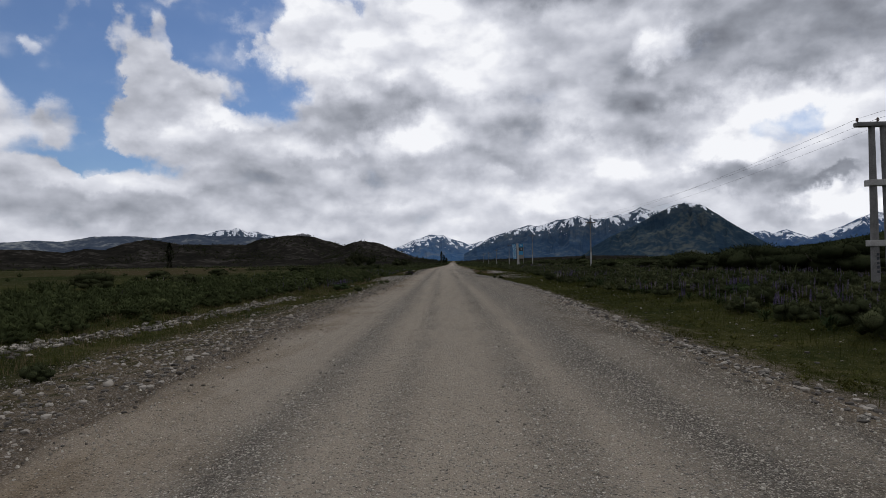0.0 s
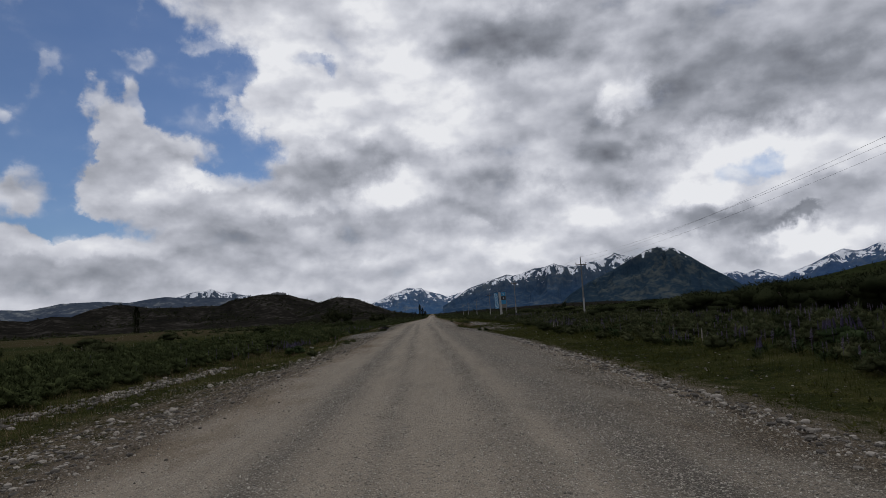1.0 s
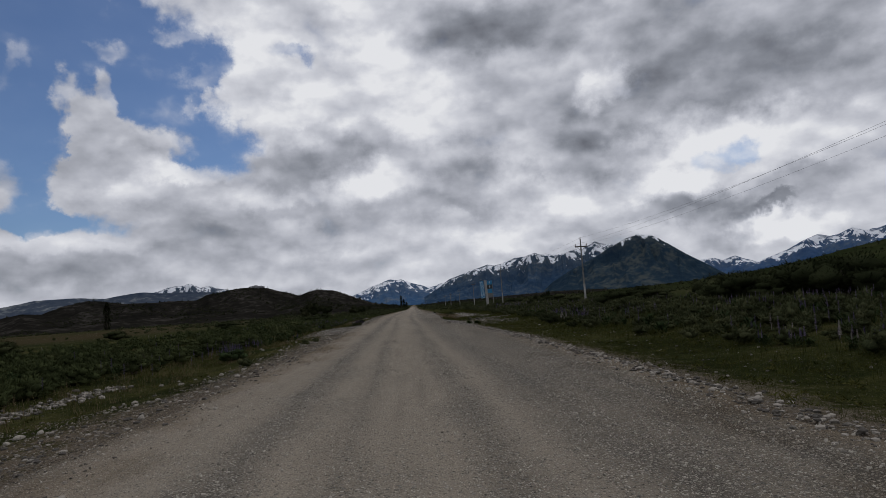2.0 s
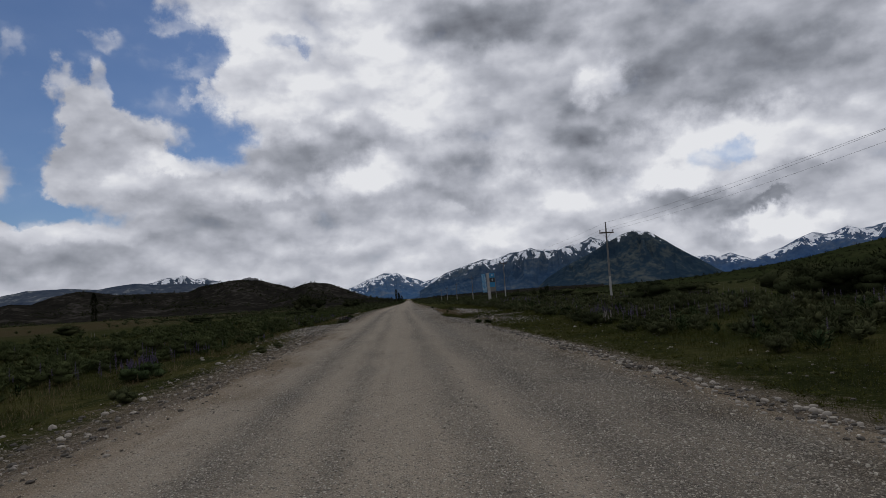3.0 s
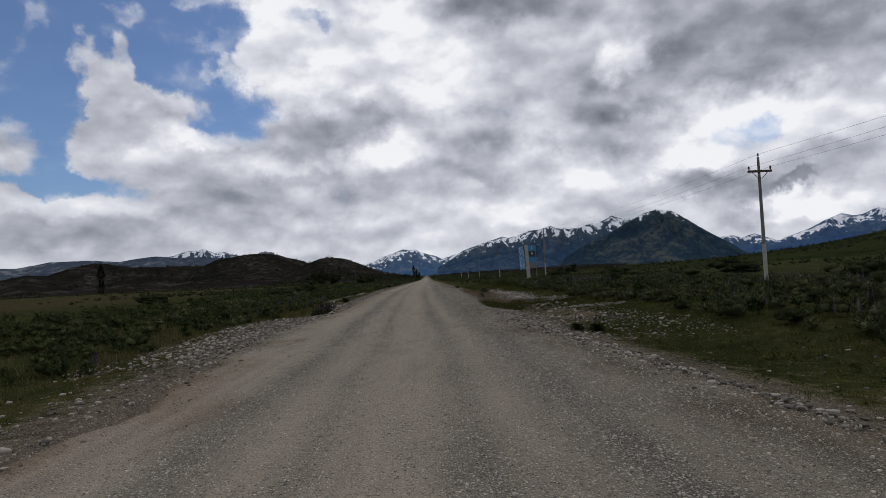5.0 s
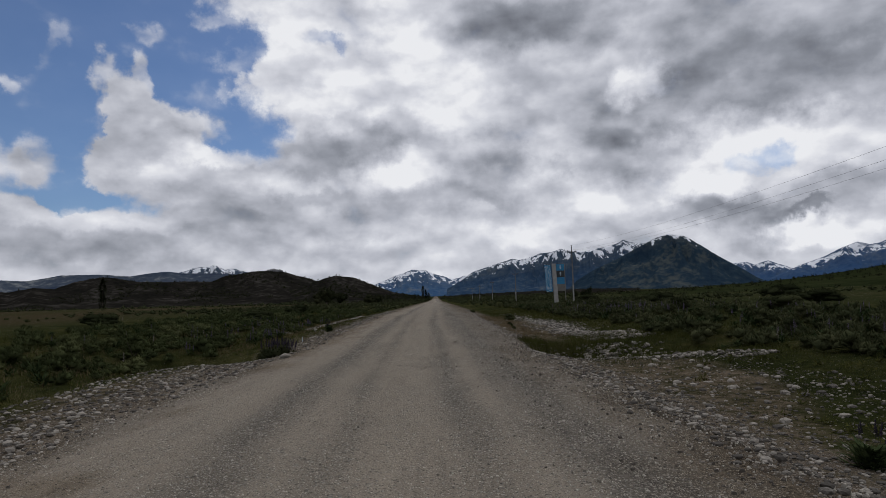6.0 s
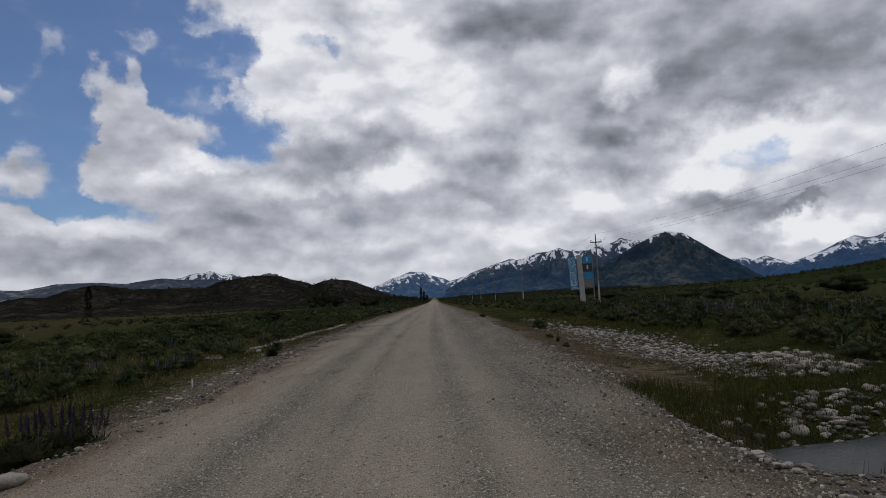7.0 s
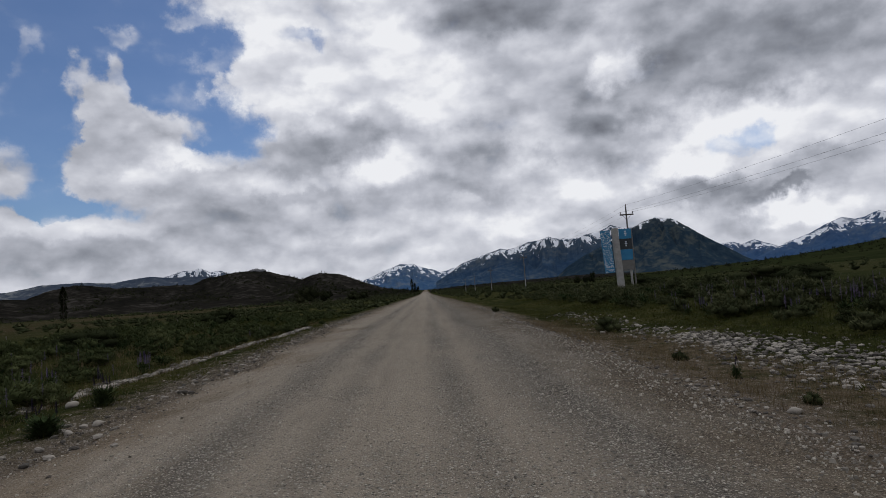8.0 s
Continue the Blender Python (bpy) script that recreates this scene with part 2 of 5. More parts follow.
def node(nt, kind, **vals):
    n = nt.nodes.new(kind)
    for k, v in vals.items():
        n.inputs[k.replace("_", " ")].default_value = v
    return n


def nmath(nt, op, a, b=0.0, c=0.0, clamp=False):
    n = nt.nodes.new("ShaderNodeMath")
    n.operation, n.use_clamp = op, clamp
    for i, v in enumerate((a, b, c)):
        if isinstance(v, (int, float)):
            n.inputs[i].default_value = v
        else:
            nt.links.new(v, n.inputs[i])
    return n.outputs[0]


def nramp(nt, fac, stops):
    r = nt.nodes.new("ShaderNodeValToRGB")
    while len(r.color_ramp.elements) < len(stops):
        r.color_ramp.elements.new(0.5)
    for e, (p, c) in zip(r.color_ramp.elements, stops):
        e.position, e.color = p, (*c, 1)
    nt.links.new(fac, r.inputs[0])
    return r.outputs[0]


def nmix(nt, fac, c1, c2, blend="MIX"):
    n = nt.nodes.new("ShaderNodeMix")
    n.data_type, n.blend_type = "RGBA", blend
    for i, v in ((0, fac), (6, c1), (7, c2)):
        if isinstance(v, (int, float)):
            n.inputs[i].default_value = v
        elif isinstance(v, tuple):
            n.inputs[i].default_value = (*v, 1)
        else:
            nt.links.new(v, n.inputs[i])
    return n.outputs[2]


def nbump(nt, b, height, strength=0.5, distance=0.02):
    n = node(nt, "ShaderNodeBump", Strength=strength, Distance=distance)
    nt.links.new(height, n.inputs["Height"])
    nt.links.new(n.outputs[0], b.inputs["Normal"])


def ntex(nt, scale, detail=4.0, rough=0.55, vec=None, stretch=None):
    n = node(nt, "ShaderNodeTexNoise", Scale=scale, Detail=detail, Roughness=rough)
    if vec is None:
        vec = nt.nodes.new("ShaderNodeNewGeometry").outputs["Position"]
    if stretch:
        mp = nt.nodes.new("ShaderNodeMapping")
        mp.inputs["Scale"].default_value = stretch
        nt.links.new(vec, mp.inputs["Vector"])
        vec = mp.outputs[0]
    nt.links.new(vec, n.inputs["Vector"])
    return n.outputs["Fac"]


def mottled(name, c1, c2, scale, rough=0.9, bump=0.0, dist=0.02, fine=8.0, spec=0.25, island=0.0, obj=0.0):
    """Two tones mixed by a coarse and a fine grain, with relief; single pieces differ a little."""
    m, nt, b = material(name, rough, spec)
    g = nmath(nt, "ADD", nmath(nt, "MULTIPLY", ntex(nt, scale), 0.6), nmath(nt, "MULTIPLY", ntex(nt, scale * fine), 0.4))
    if island:
        geo = nt.nodes.new("ShaderNodeNewGeometry")
        g = nmath(nt, "ADD", g, nmath(nt, "MULTIPLY_ADD", geo.outputs["Random Per Island"], island, -island / 2))
    if obj:
        oi = nt.nodes.new("ShaderNodeObjectInfo")
        g = nmath(nt, "ADD", g, nmath(nt, "MULTIPLY_ADD", oi.outputs["Random"], obj, -obj / 2))
    nt.links.new(nramp(nt, g, [(0.3, c1), (0.7, c2)]), b.inputs["Base Color"])
    if bump:
        nbump(nt, b, ntex(nt, scale * fine), bump, dist)
    return m


def leafy(name, stops, rough=0.75):
    """Foliage: each leaf or tuft takes its own tone; a little light comes through."""
    m, nt, b = material(name, 1.0, 0.0)
    geo = nt.nodes.new("ShaderNodeNewGeometry")
    oi = nt.nodes.new("ShaderNodeObjectInfo")
    g = nmath(nt, "ADD", nmath(nt, "MULTIPLY", geo.outputs["Random Per Island"], 0.22), nmath(nt, "ADD", nmath(nt, "MULTIPLY", ntex(nt, 0.35, 3.0), 0.45), nmath(nt, "MULTIPLY", ntex(nt, 1.7, 3.0), 0.33)))
    g = nmath(nt, "ADD", g, nmath(nt, "MULTIPLY_ADD", oi.outputs["Random"], 0.3, -0.15))
    fine = ntex(nt, 26.0, 3.0, 0.7)
    col = nmix(nt, 1.0, nramp(nt, g, stops), nramp(nt, fine, [(0.36, (0.66, 0.66, 0.66)), (0.64, (1.22, 1.22, 1.18))]), "MULTIPLY")
    nt.links.new(col, b.inputs["Base Color"])
    nbump(nt, b, fine, 0.4, 0.03)
    return m


M_ROAD, nt, b = material("gravel_road", 1.0, 0.05)
pos = nt.nodes.new("ShaderNodeNewGeometry").outputs["Position"]
rx = nt.nodes.new("ShaderNodeSeparateXYZ")
nt.links.new(pos, rx.inputs[0])
sway = ntex(nt, 1.0, 2.0, 0.5, pos, (0.02, 0.035, 1.0))
lanes2 = ntex(nt, 1.0, 4.0, 0.6, pos, (4.0, 0.05, 1.0))
broad = ntex(nt, 0.9, 6.0, 0.65, pos, (1.0, 0.35, 1.0))
# the wheel tracks swing to the left where the road narrows at the brook
swing = node(nt, "ShaderNodeMapRange", From_Min=20.0, From_Max=95.0, To_Min=0.15, To_Max=1.45)
nt.links.new(rx.outputs[1], swing.inputs["Value"])
across = nmath(nt, "ADD", nmath(nt, "ADD", rx.outputs[0], swing.outputs[0]), nmath(nt, "MULTIPLY_ADD", sway, 0.9, -0.45))


def ridge_at(middle, width, height):
    """A ridge of loose gravel along the road between two wheel tracks."""
    return nmath(nt, "MULTIPLY", nmath(nt, "MULTIPLY_ADD", nmath(nt, "ABSOLUTE", nmath(nt, "SUBTRACT", across, middle)), -1.0 / width, 1.0, True), height)


ridges = [ridge_at(*q) for q in ((-4.6, 0.9, 0.75), (-2.1, 0.6, 0.8), (-0.95, 0.35, 0.4), (0.65, 0.5, 0.6), (2.05, 1.0, 1.05), (3.5, 1.05, 1.1))]
loose = ridges[0]
for q in ridges[1:]:
    loose = nmath(nt, "ADD", loose, q)
loose = nmath(nt, "ADD", nmath(nt, "MULTIPLY_ADD", loose, 0.72, 0.04), nmath(nt, "ADD", nmath(nt, "MULTIPLY_ADD", lanes2, 0.9, -0.45), nmath(nt, "MULTIPLY_ADD", broad, 1.7, -0.85)), 0.0, True)


def pebbles(scale, low, high, share, shift):
    """Single bits of stone of many tones: where the gravel is loose, more of them lie on the dust."""
    v = node(nt, "ShaderNodeTexVoronoi", Scale=scale)
    nt.links.new(pos, v.inputs["Vector"])
    sc = nt.nodes.new("ShaderNodeSeparateColor")
    nt.links.new(v.outputs["Color"], sc.inputs[0])
    tone = nramp(nt, sc.outputs[0], [(0.0, low), (0.55, tuple(0.5 * (a + c) for a, c in zip(low, high))), (1.0, high)])
    there = nmath(nt, "MULTIPLY_ADD", nmath(nt, "SUBTRACT", nmath(nt, "MULTIPLY_ADD", loose, share, shift), sc.outputs[1]), 12.0, 0.5, True)
    body = nmath(nt, "MULTIPLY_ADD", v.outputs["Distance"], -7.0, 3.5, True)
    return tone, nmath(nt, "MULTIPLY", there, body), v.outputs["Distance"]


big_c, big_m, big_d = pebbles(23.0, (0.14, 0.128, 0.113), (0.47, 0.43, 0.36), 0.36, 0.04)
mid_c, mid_m, mid_d = pebbles(39.0, (0.052, 0.047, 0.041), (0.56, 0.51, 0.43), 0.62, 0.20)
fine_c, fine_m, fine_d = pebbles(70.0, (0.060, 0.054, 0.047), (0.53, 0.475, 0.39), 0.30, 0.58)
dust = nramp(nt, nmath(nt, "ADD", nmath(nt, "MULTIPLY", lanes2, 0.5), nmath(nt, "MULTIPLY", broad, 0.5)), [(0.34, (0.218, 0.185, 0.145)), (0.50, (0.292, 0.248, 0.192)), (0.66, (0.370, 0.315, 0.241))])
# no dust where stones lie thick: shade between them is painted into the bed
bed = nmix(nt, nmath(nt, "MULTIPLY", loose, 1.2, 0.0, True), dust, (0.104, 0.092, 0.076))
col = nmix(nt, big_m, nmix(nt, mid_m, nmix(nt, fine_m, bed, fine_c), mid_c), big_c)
# the gravel colour gets a little darker towards the right-hand edge
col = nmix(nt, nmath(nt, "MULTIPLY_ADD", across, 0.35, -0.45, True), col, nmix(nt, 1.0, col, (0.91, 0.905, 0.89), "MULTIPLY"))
# towards its edges the gravel is mixed with brown soil
edge = nt.nodes.new("ShaderNodeAttribute")
edge.attribute_name = "from_edge"
rim_ = nmath(nt, "ADD", nmath(nt, "MULTIPLY_ADD", edge.outputs["Fac"], -0.62, 1.0), nmath(nt, "MULTIPLY_ADD", broad, 3.0, -1.5), 0.0, True)
col = nmix(nt, rim_, col, nmix(nt, 1.0, col, (0.70, 0.63, 0.55), "MULTIPLY"))
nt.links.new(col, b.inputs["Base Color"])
relief = nmath(nt, "ADD", big_m, nmath(nt, "ADD", nmath(nt, "MULTIPLY", mid_m, 0.5), nmath(nt, "MULTIPLY", fine_m, 0.2)))
nbump(nt, b, nmath(nt, "SUBTRACT", relief, nmath(nt, "MULTIPLY", mid_d, 0.5)), 1.0, 0.030)

M_GROUND, nt, b = material("meadow_ground", 1.0, 0.0)
pos = nt.nodes.new("ShaderNodeNewGeometry").outputs["Position"]
sx = nt.nodes.new("ShaderNodeSeparateXYZ")
nt.links.new(pos, sx.inputs[0])
gx, gy = sx.outputs[0], sx.outputs[1]
n1 = ntex(nt, 0.22, 5.0, 0.6)
n2 = ntex(nt, 2.2, 7.0, 0.75)
n3 = ntex(nt, 0.02, 3.0, 0.5)
n4 = ntex(nt, 22.0, 3.0, 0.6)
grass = nramp(nt, nmath(nt, "ADD", nmath(nt, "MULTIPLY", n1, 0.4), nmath(nt, "ADD", nmath(nt, "MULTIPLY", n2, 0.35), nmath(nt, "MULTIPLY", n4, 0.25))), [(0.38, (0.009, 0.012, 0.005)), (0.49, (0.028, 0.033, 0.011)), (0.60, (0.076, 0.068, 0.027))])
earth = nramp(nt, nmath(nt, "ADD", nmath(nt, "MULTIPLY", n4, 0.6), nmath(nt, "MULTIPLY", n2, 0.4)), [(0.3, (0.030, 0.023, 0.014)), (0.55, (0.070, 0.053, 0.033)), (0.75, (0.125, 0.102, 0.074))])
pasture = nramp(nt, nmath(nt, "ADD", nmath(nt, "MULTIPLY", n3, 0.55), nmath(nt, "MULTIPLY", n1, 0.45)), [(0.36, (0.020, 0.026, 0.010)), (0.50, (0.033, 0.038, 0.015)), (0.64, (0.050, 0.046, 0.021))])
# bare soil on the verges, wider on the left and by the brook
stretch_ = nmath(nt, "MULTIPLY_ADD", nmath(nt, "ABSOLUTE", nmath(nt, "ADD", gy, -91.0)), -0.11, 1.7, True)
stretch_b = nmath(nt, "MULTIPLY_ADD", nmath(nt, "ABSOLUTE", nmath(nt, "ADD", gy, -70.5)), -0.22, 1.5, True)
lim_r = nmath(nt, "MULTIPLY_ADD", stretch_b, 2.8, nmath(nt, "MULTIPLY_ADD", stretch_, 1.7, 4.2))
bare_r = nmath(nt, "MULTIPLY", nmath(nt, "SUBTRACT", nmath(nt, "ADD", lim_r, nmath(nt, "MULTIPLY_ADD", n1, 3.0, -1.5)), gx), 1.2, 0.0, True)
wide_a = nmath(nt, "MULTIPLY_ADD", gy, -0.10, 3.2, True)
wide_b = nmath(nt, "MULTIPLY_ADD", nmath(nt, "ABSOLUTE", nmath(nt, "ADD", gy, -68.0)), -0.18, 1.6, True)
lim_l = nmath(nt, "MULTIPLY_ADD", nmath(nt, "MAXIMUM", wide_a, wide_b), 2.8, nmath(nt, "MULTIPLY_ADD", n1, 3.0, 4.7))
bare_l = nmath(nt, "MULTIPLY", nmath(nt, "ADD", lim_l, gx), 0.8, 0.0, True)
bare = nmath(nt, "MULTIPLY", nmath(nt, "MULTIPLY", bare_r, bare_l), nmath(nt, "MULTIPLY_ADD", n2, 3.4, -1.1, True), 0.0, True)
pasture = nmix(nt, nmath(nt, "MULTIPLY", nmath(nt, "MULTIPLY_ADD", gx, -0.04, -1.2, True), nmath(nt, "MULTIPLY_ADD", n3, 5.0, -1.9, True)), pasture, (0.052, 0.042, 0.023))
openf = nmath(nt, "MULTIPLY", nmath(nt, "SUBTRACT", nmath(nt, "ABSOLUTE", gx), 28.0), 0.08, 0.0, True)
col = nmix(nt, openf, grass, pasture)
shoulder = nmath(nt, "MULTIPLY", nmath(nt, "MULTIPLY_ADD", gx, 0.6, 6.2, True), nmath(nt, "MULTIPLY_ADD", n2, 4.0, -1.2, True))
earth = nmix(nt, shoulder, earth, nramp(nt, nmath(nt, "ADD", nmath(nt, "MULTIPLY", n4, 0.7), nmath(nt, "MULTIPLY", n2, 0.3)), [(0.3, (0.066, 0.049, 0.034)), (0.55, (0.155, 0.121, 0.087)), (0.75, (0.25, 0.208, 0.16))]))
col = nmix(nt, bare, col, earth)
# the road's gravel thins out over the verge
near_road = nt.nodes.new("ShaderNodeAttribute")
near_road.attribute_name = "beside_road"
loose = nmath(nt, "ADD", nmath(nt, "MULTIPLY_ADD", near_road.outputs["Fac"], -0.55, 0.95), nmath(nt, "MULTIPLY_ADD", n2, 2.4, -1.2), 0.0, True)
spill_c, spill_m, spill_d = pebbles(27.0, (0.075, 0.064, 0.052), (0.36, 0.315, 0.262), 0.75, 0.02)
spill_c2, spill_m2, spill_d2 = pebbles(52.0, (0.075, 0.064, 0.052), (0.33, 0.285, 0.235), 0.85, 0.04)
brown = nmix(nt, nmath(nt, "MULTIPLY", loose, 0.9), col, (0.150, 0.119, 0.088))
col = nmix(nt, spill_m, nmix(nt, spill_m2, brown, spill_c2), spill_c)
nt.links.new(col, b.inputs["Base Color"])
nbump(nt, b, nmath(nt, "ADD", nmath(nt, "ADD", n2, n4), nmath(nt, "MULTIPLY", nmath(nt, "ADD", spill_m, spill_m2), 0.4)), 0.9, 0.06)

M_STONE = mottled("river_stone", (0.078, 0.069, 0.058), (0.330, 0.297, 0.250), 6.0, 0.85, 0.35, 0.01, island=0.9, obj=0.6)
M_PEBBLE = mottled("road_pebble", (0.20, 0.18, 0.150), (0.50, 0.455, 0.38), 4.0, 0.9, island=1.0)
M_GRIT = mottled("verge_grit", (0.085, 0.073, 0.059), (0.30, 0.262, 0.215), 4.0, 0.9, island=1.0)
M_SHRUB = leafy("shrub_leaf", [(0.22, (0.024, 0.028, 0.014)), (0.5, (0.050, 0.058, 0.028)), (0.8, (0.098, 0.100, 0.050))])
M_MEADOW = leafy("meadow_leaf", [(0.22, (0.033, 0.041, 0.018)), (0.5, (0.066, 0.078, 0.033)), (0.8, (0.120, 0.126, 0.058))])
M_DUSK = leafy("lupin_dark_purple", [(0.2, (0.020, 0.017, 0.028)), (0.5, (0.038, 0.031, 0.050)), (0.8, (0.070, 0.055, 0.084))])
M_LUPLEAF = leafy("lupin_leaf", [(0.2, (0.022, 0.034, 0.015)), (0.5, (0.044, 0.062, 0.027)), (0.8, (0.08, 0.10, 0.045))])
M_GRASS = leafy("grass_blade", [(0.25, (0.028, 0.036, 0.010)), (0.5, (0.053, 0.060, 0.017)), (0.78, (0.092, 0.084, 0.029))])
M_DRY = leafy("dry_stalk", [(0.25, (0.11, 0.08, 0.045)), (0.5, (0.19, 0.145, 0.085)), (0.8, (0.27, 0.22, 0.13))])
M_TWIG = mottled("twig", (0.05, 0.04, 0.03), (0.11, 0.09, 0.07), 9.0)
M_PURPLE = leafy("lupin_purple", [(0.2, (0.042, 0.036, 0.070)), (0.5, (0.095, 0.078, 0.135)), (0.8, (0.20, 0.16, 0.225))])
M_WHITE = leafy("lupin_white", [(0.2, (0.16, 0.14, 0.13)), (0.5, (0.30, 0.265, 0.25)), (0.8, (0.50, 0.45, 0.42))])
M_TREE = leafy("tree_leaf", [(0.22, (0.013, 0.017, 0.009)), (0.5, (0.028, 0.032, 0.016)), (0.8, (0.056, 0.056, 0.030))])
M_SCRUB = leafy("scrub_leaf", [(0.22, (0.016, 0.020, 0.010)), (0.5, (0.034, 0.040, 0.019)), (0.8, (0.068, 0.070, 0.034))])
M_CONC = mottled("weathered_concrete", (0.24, 0.23, 0.215), (0.42, 0.41, 0.385), 3.0, 0.9, 0.3, 0.01)
M_DARKCONC = mottled("grey_pole", (0.10, 0.097, 0.092), (0.22, 0.215, 0.205), 3.0, 0.9, 0.3, 0.01)
M_WOOD = mottled("crossarm_wood", (0.06, 0.05, 0.04), (0.12, 0.10, 0.085), 8.0, 0.9, 0.3, 0.01)
M_GLAZE = mottled("insulator_glaze", (0.06, 0.035, 0.025), (0.10, 0.06, 0.045), 8.0, 0.3)
M_WIRE = mottled("wire_metal", (0.16, 0.16, 0.165), (0.24, 0.24, 0.245), 3.0, 0.55)
M_BLUE = mottled("sign_blue", (0.03, 0.17, 0.33), (0.05, 0.25, 0.44), 2.5, 0.6)
M_SIGNDARK = mottled("sign_dark", (0.030, 0.035, 0.04), (0.06, 0.062, 0.066), 3.0, 0.7)
M_SIGNGREY = mottled("sign_bare_board", (0.13, 0.125, 0.115), (0.23, 0.22, 0.20), 3.0, 0.85)
M_SIGNWHITE = mottled("sign_white", (0.45, 0.52, 0.58), (0.62, 0.68, 0.72), 4.0, 0.7)
M_WATER, nt, b = material("ditch_water", 0.2, 0.06)
b.inputs["Base Color"].default_value = (0.012, 0.013, 0.011, 1)
nbump(nt, b, ntex(nt, 9.0, 4.0), 0.35, 0.02)


# ================= helpers for shapes =================
rng = np.random.default_rng(7)


def lattice(ix, iy, seed):
    h = (ix.astype(np.int64) * 374761393 + iy.astype(np.int64) * 668265263 + seed * 1442695041) & 0x7FFFFFFF
    h = ((h ^ (h >> 13)) * 1274126177) & 0x7FFFFFFF
    return ((h ^ (h >> 16)) & 0xFFFF) / 65535.0


def grain2(x, y, seed=0):
    x, y = np.asarray(x, float), np.asarray(y, float)
    x, y = np.broadcast_arrays(x, y)
    ix, iy = np.floor(x), np.floor(y)
    fx, fy = x - ix, y - iy
    fx, fy = fx * fx * (3 - 2 * fx), fy * fy * (3 - 2 * fy)
    c = [lattice(ix + i, iy + j, seed) for j in (0, 1) for i in (0, 1)]
    return (c[0] * (1 - fx) + c[1] * fx) * (1 - fy) + (c[2] * (1 - fx) + c[3] * fx) * fy


def fbm(x, y, octaves=4, seed=0, ridged=False):
    s, amp, tot = 0.0, 1.0, 0.0
    for o in range(octaves):
        v = grain2(x * 2 ** o + 17.3 * o, y * 2 ** o + 9.1 * o, seed + o)
        if ridged:
            v = 1 - np.abs(2 * v - 1)
        s, tot, amp = s + v * amp, tot + amp, amp * 0.5
    return s / tot


def raw_mesh(name, verts, faces, mat, smooth=False):
    """A mesh from arrays: faces all of one size."""
    verts, faces = np.asarray(verts, np.float32), np.asarray(faces, np.int32)
    me = bpy.data.meshes.new(name)
    me.vertices.add(len(verts))
    me.vertices.foreach_set("co", verts.ravel())
    k = faces.shape[1]
    me.loops.add(faces.size)
    me.loops.foreach_set("vertex_index", faces.ravel())
    me.polygons.add(len(faces))
    me.polygons.foreach_set("loop_start", np.arange(0, faces.size, k, dtype=np.int32))
    me.polygons.foreach_set("loop_total", np.full(len(faces), k, np.int32))
    me.polygons.foreach_set("use_smooth", np.full(len(faces), smooth))
    me.update(calc_edges=True)
    me.validate()
    if mat:
        me.materials.append(mat)
    return me


def grid_mesh(name, X, Y, Z, mat, smooth=True):
    r, c = X.shape
    i = (np.arange(r - 1)[:, None] * c + np.arange(c - 1)[None, :]).ravel()
    f = np.stack([i, i + 1, i + 1 + c, i + c], 1)
    return raw_mesh(name, np.stack([X.ravel(), Y.ravel(), Z.ravel()], 1), f, mat, smooth)


def strew(name, kinds, places, mat, label, category, smooth=False):
    """Many small pieces as one sheet of stuff. kinds: (verts, faces); places: kind, x, y, z, size, height, turn."""
    V, F, off = [], [], 0
    places = np.asarray(places, float)
    for k, (v, f) in enumerate(kinds):
        p = places[places[:, 0] == k]
        if not len(p):
            continue
        c, s = np.cos(p[:, 6]), np.sin(p[:, 6])
        x = p[:, 1, None] + p[:, 4, None] * (v[None, :, 0] * c[:, None] - v[None, :, 1] * s[:, None])
        y = p[:, 2, None] + p[:, 4, None] * (v[None, :, 0] * s[:, None] + v[None, :, 1] * c[:, None])
        z = p[:, 3, None] + p[:, 5, None] * v[None, :, 2]
        V.append(np.stack([x, y, z], 2).reshape(-1, 3))
        F.append((f[None] + (np.arange(len(p)) * len(v))[:, None, None] + off).reshape(-1, f.shape[1]))
        off += len(p) * len(v)
    ob = new(name, raw_mesh(name, np.concatenate(V), np.concatenate(F), mat, smooth))
    return tagged(ob, label, category, kind="stuff")


def part(name, me, mat, parent, label=""):
    """Links a mesh or a bmesh as one part under a thing or under a part."""
    if isinstance(me, bmesh.types.BMesh):
        bm, me = me, bpy.data.meshes.new(name)
        bm.to_mesh(me)
        bm.free()
    if mat and not me.materials:
        me.materials.append(mat)
    ob = new(name, me)
    ob.parent = parent
    return tagged(ob, label)


def thing(name, at, label, category, group="", turn=0.0, kind=""):
    ob = new(name)
    ob.empty_display_size = 0.2
    ob.matrix_basis = pose(*at, 0, 0, turn)
    return tagged(ob, label, category, group, kind)


def box(bm, x0, x1, y0, y1, z0, z1, bevel=0.0, m=None):
    g = bmesh.ops.create_cube(bm, size=1.0)["verts"]
    mat4 = Matrix.Translation(((x0 + x1) / 2, (y0 + y1) / 2, (z0 + z1) / 2)) @ Matrix.Diagonal((x1 - x0, y1 - y0, z1 - z0, 1))
    bmesh.ops.transform(bm, matrix=(m @ mat4) if m else mat4, verts=g)
    if bevel:
        es = {e for v in g for e in v.link_edges}
        bmesh.ops.bevel(bm, geom=list(es), offset=bevel, segments=2, affect="EDGES", profile=0.6)
    return bm


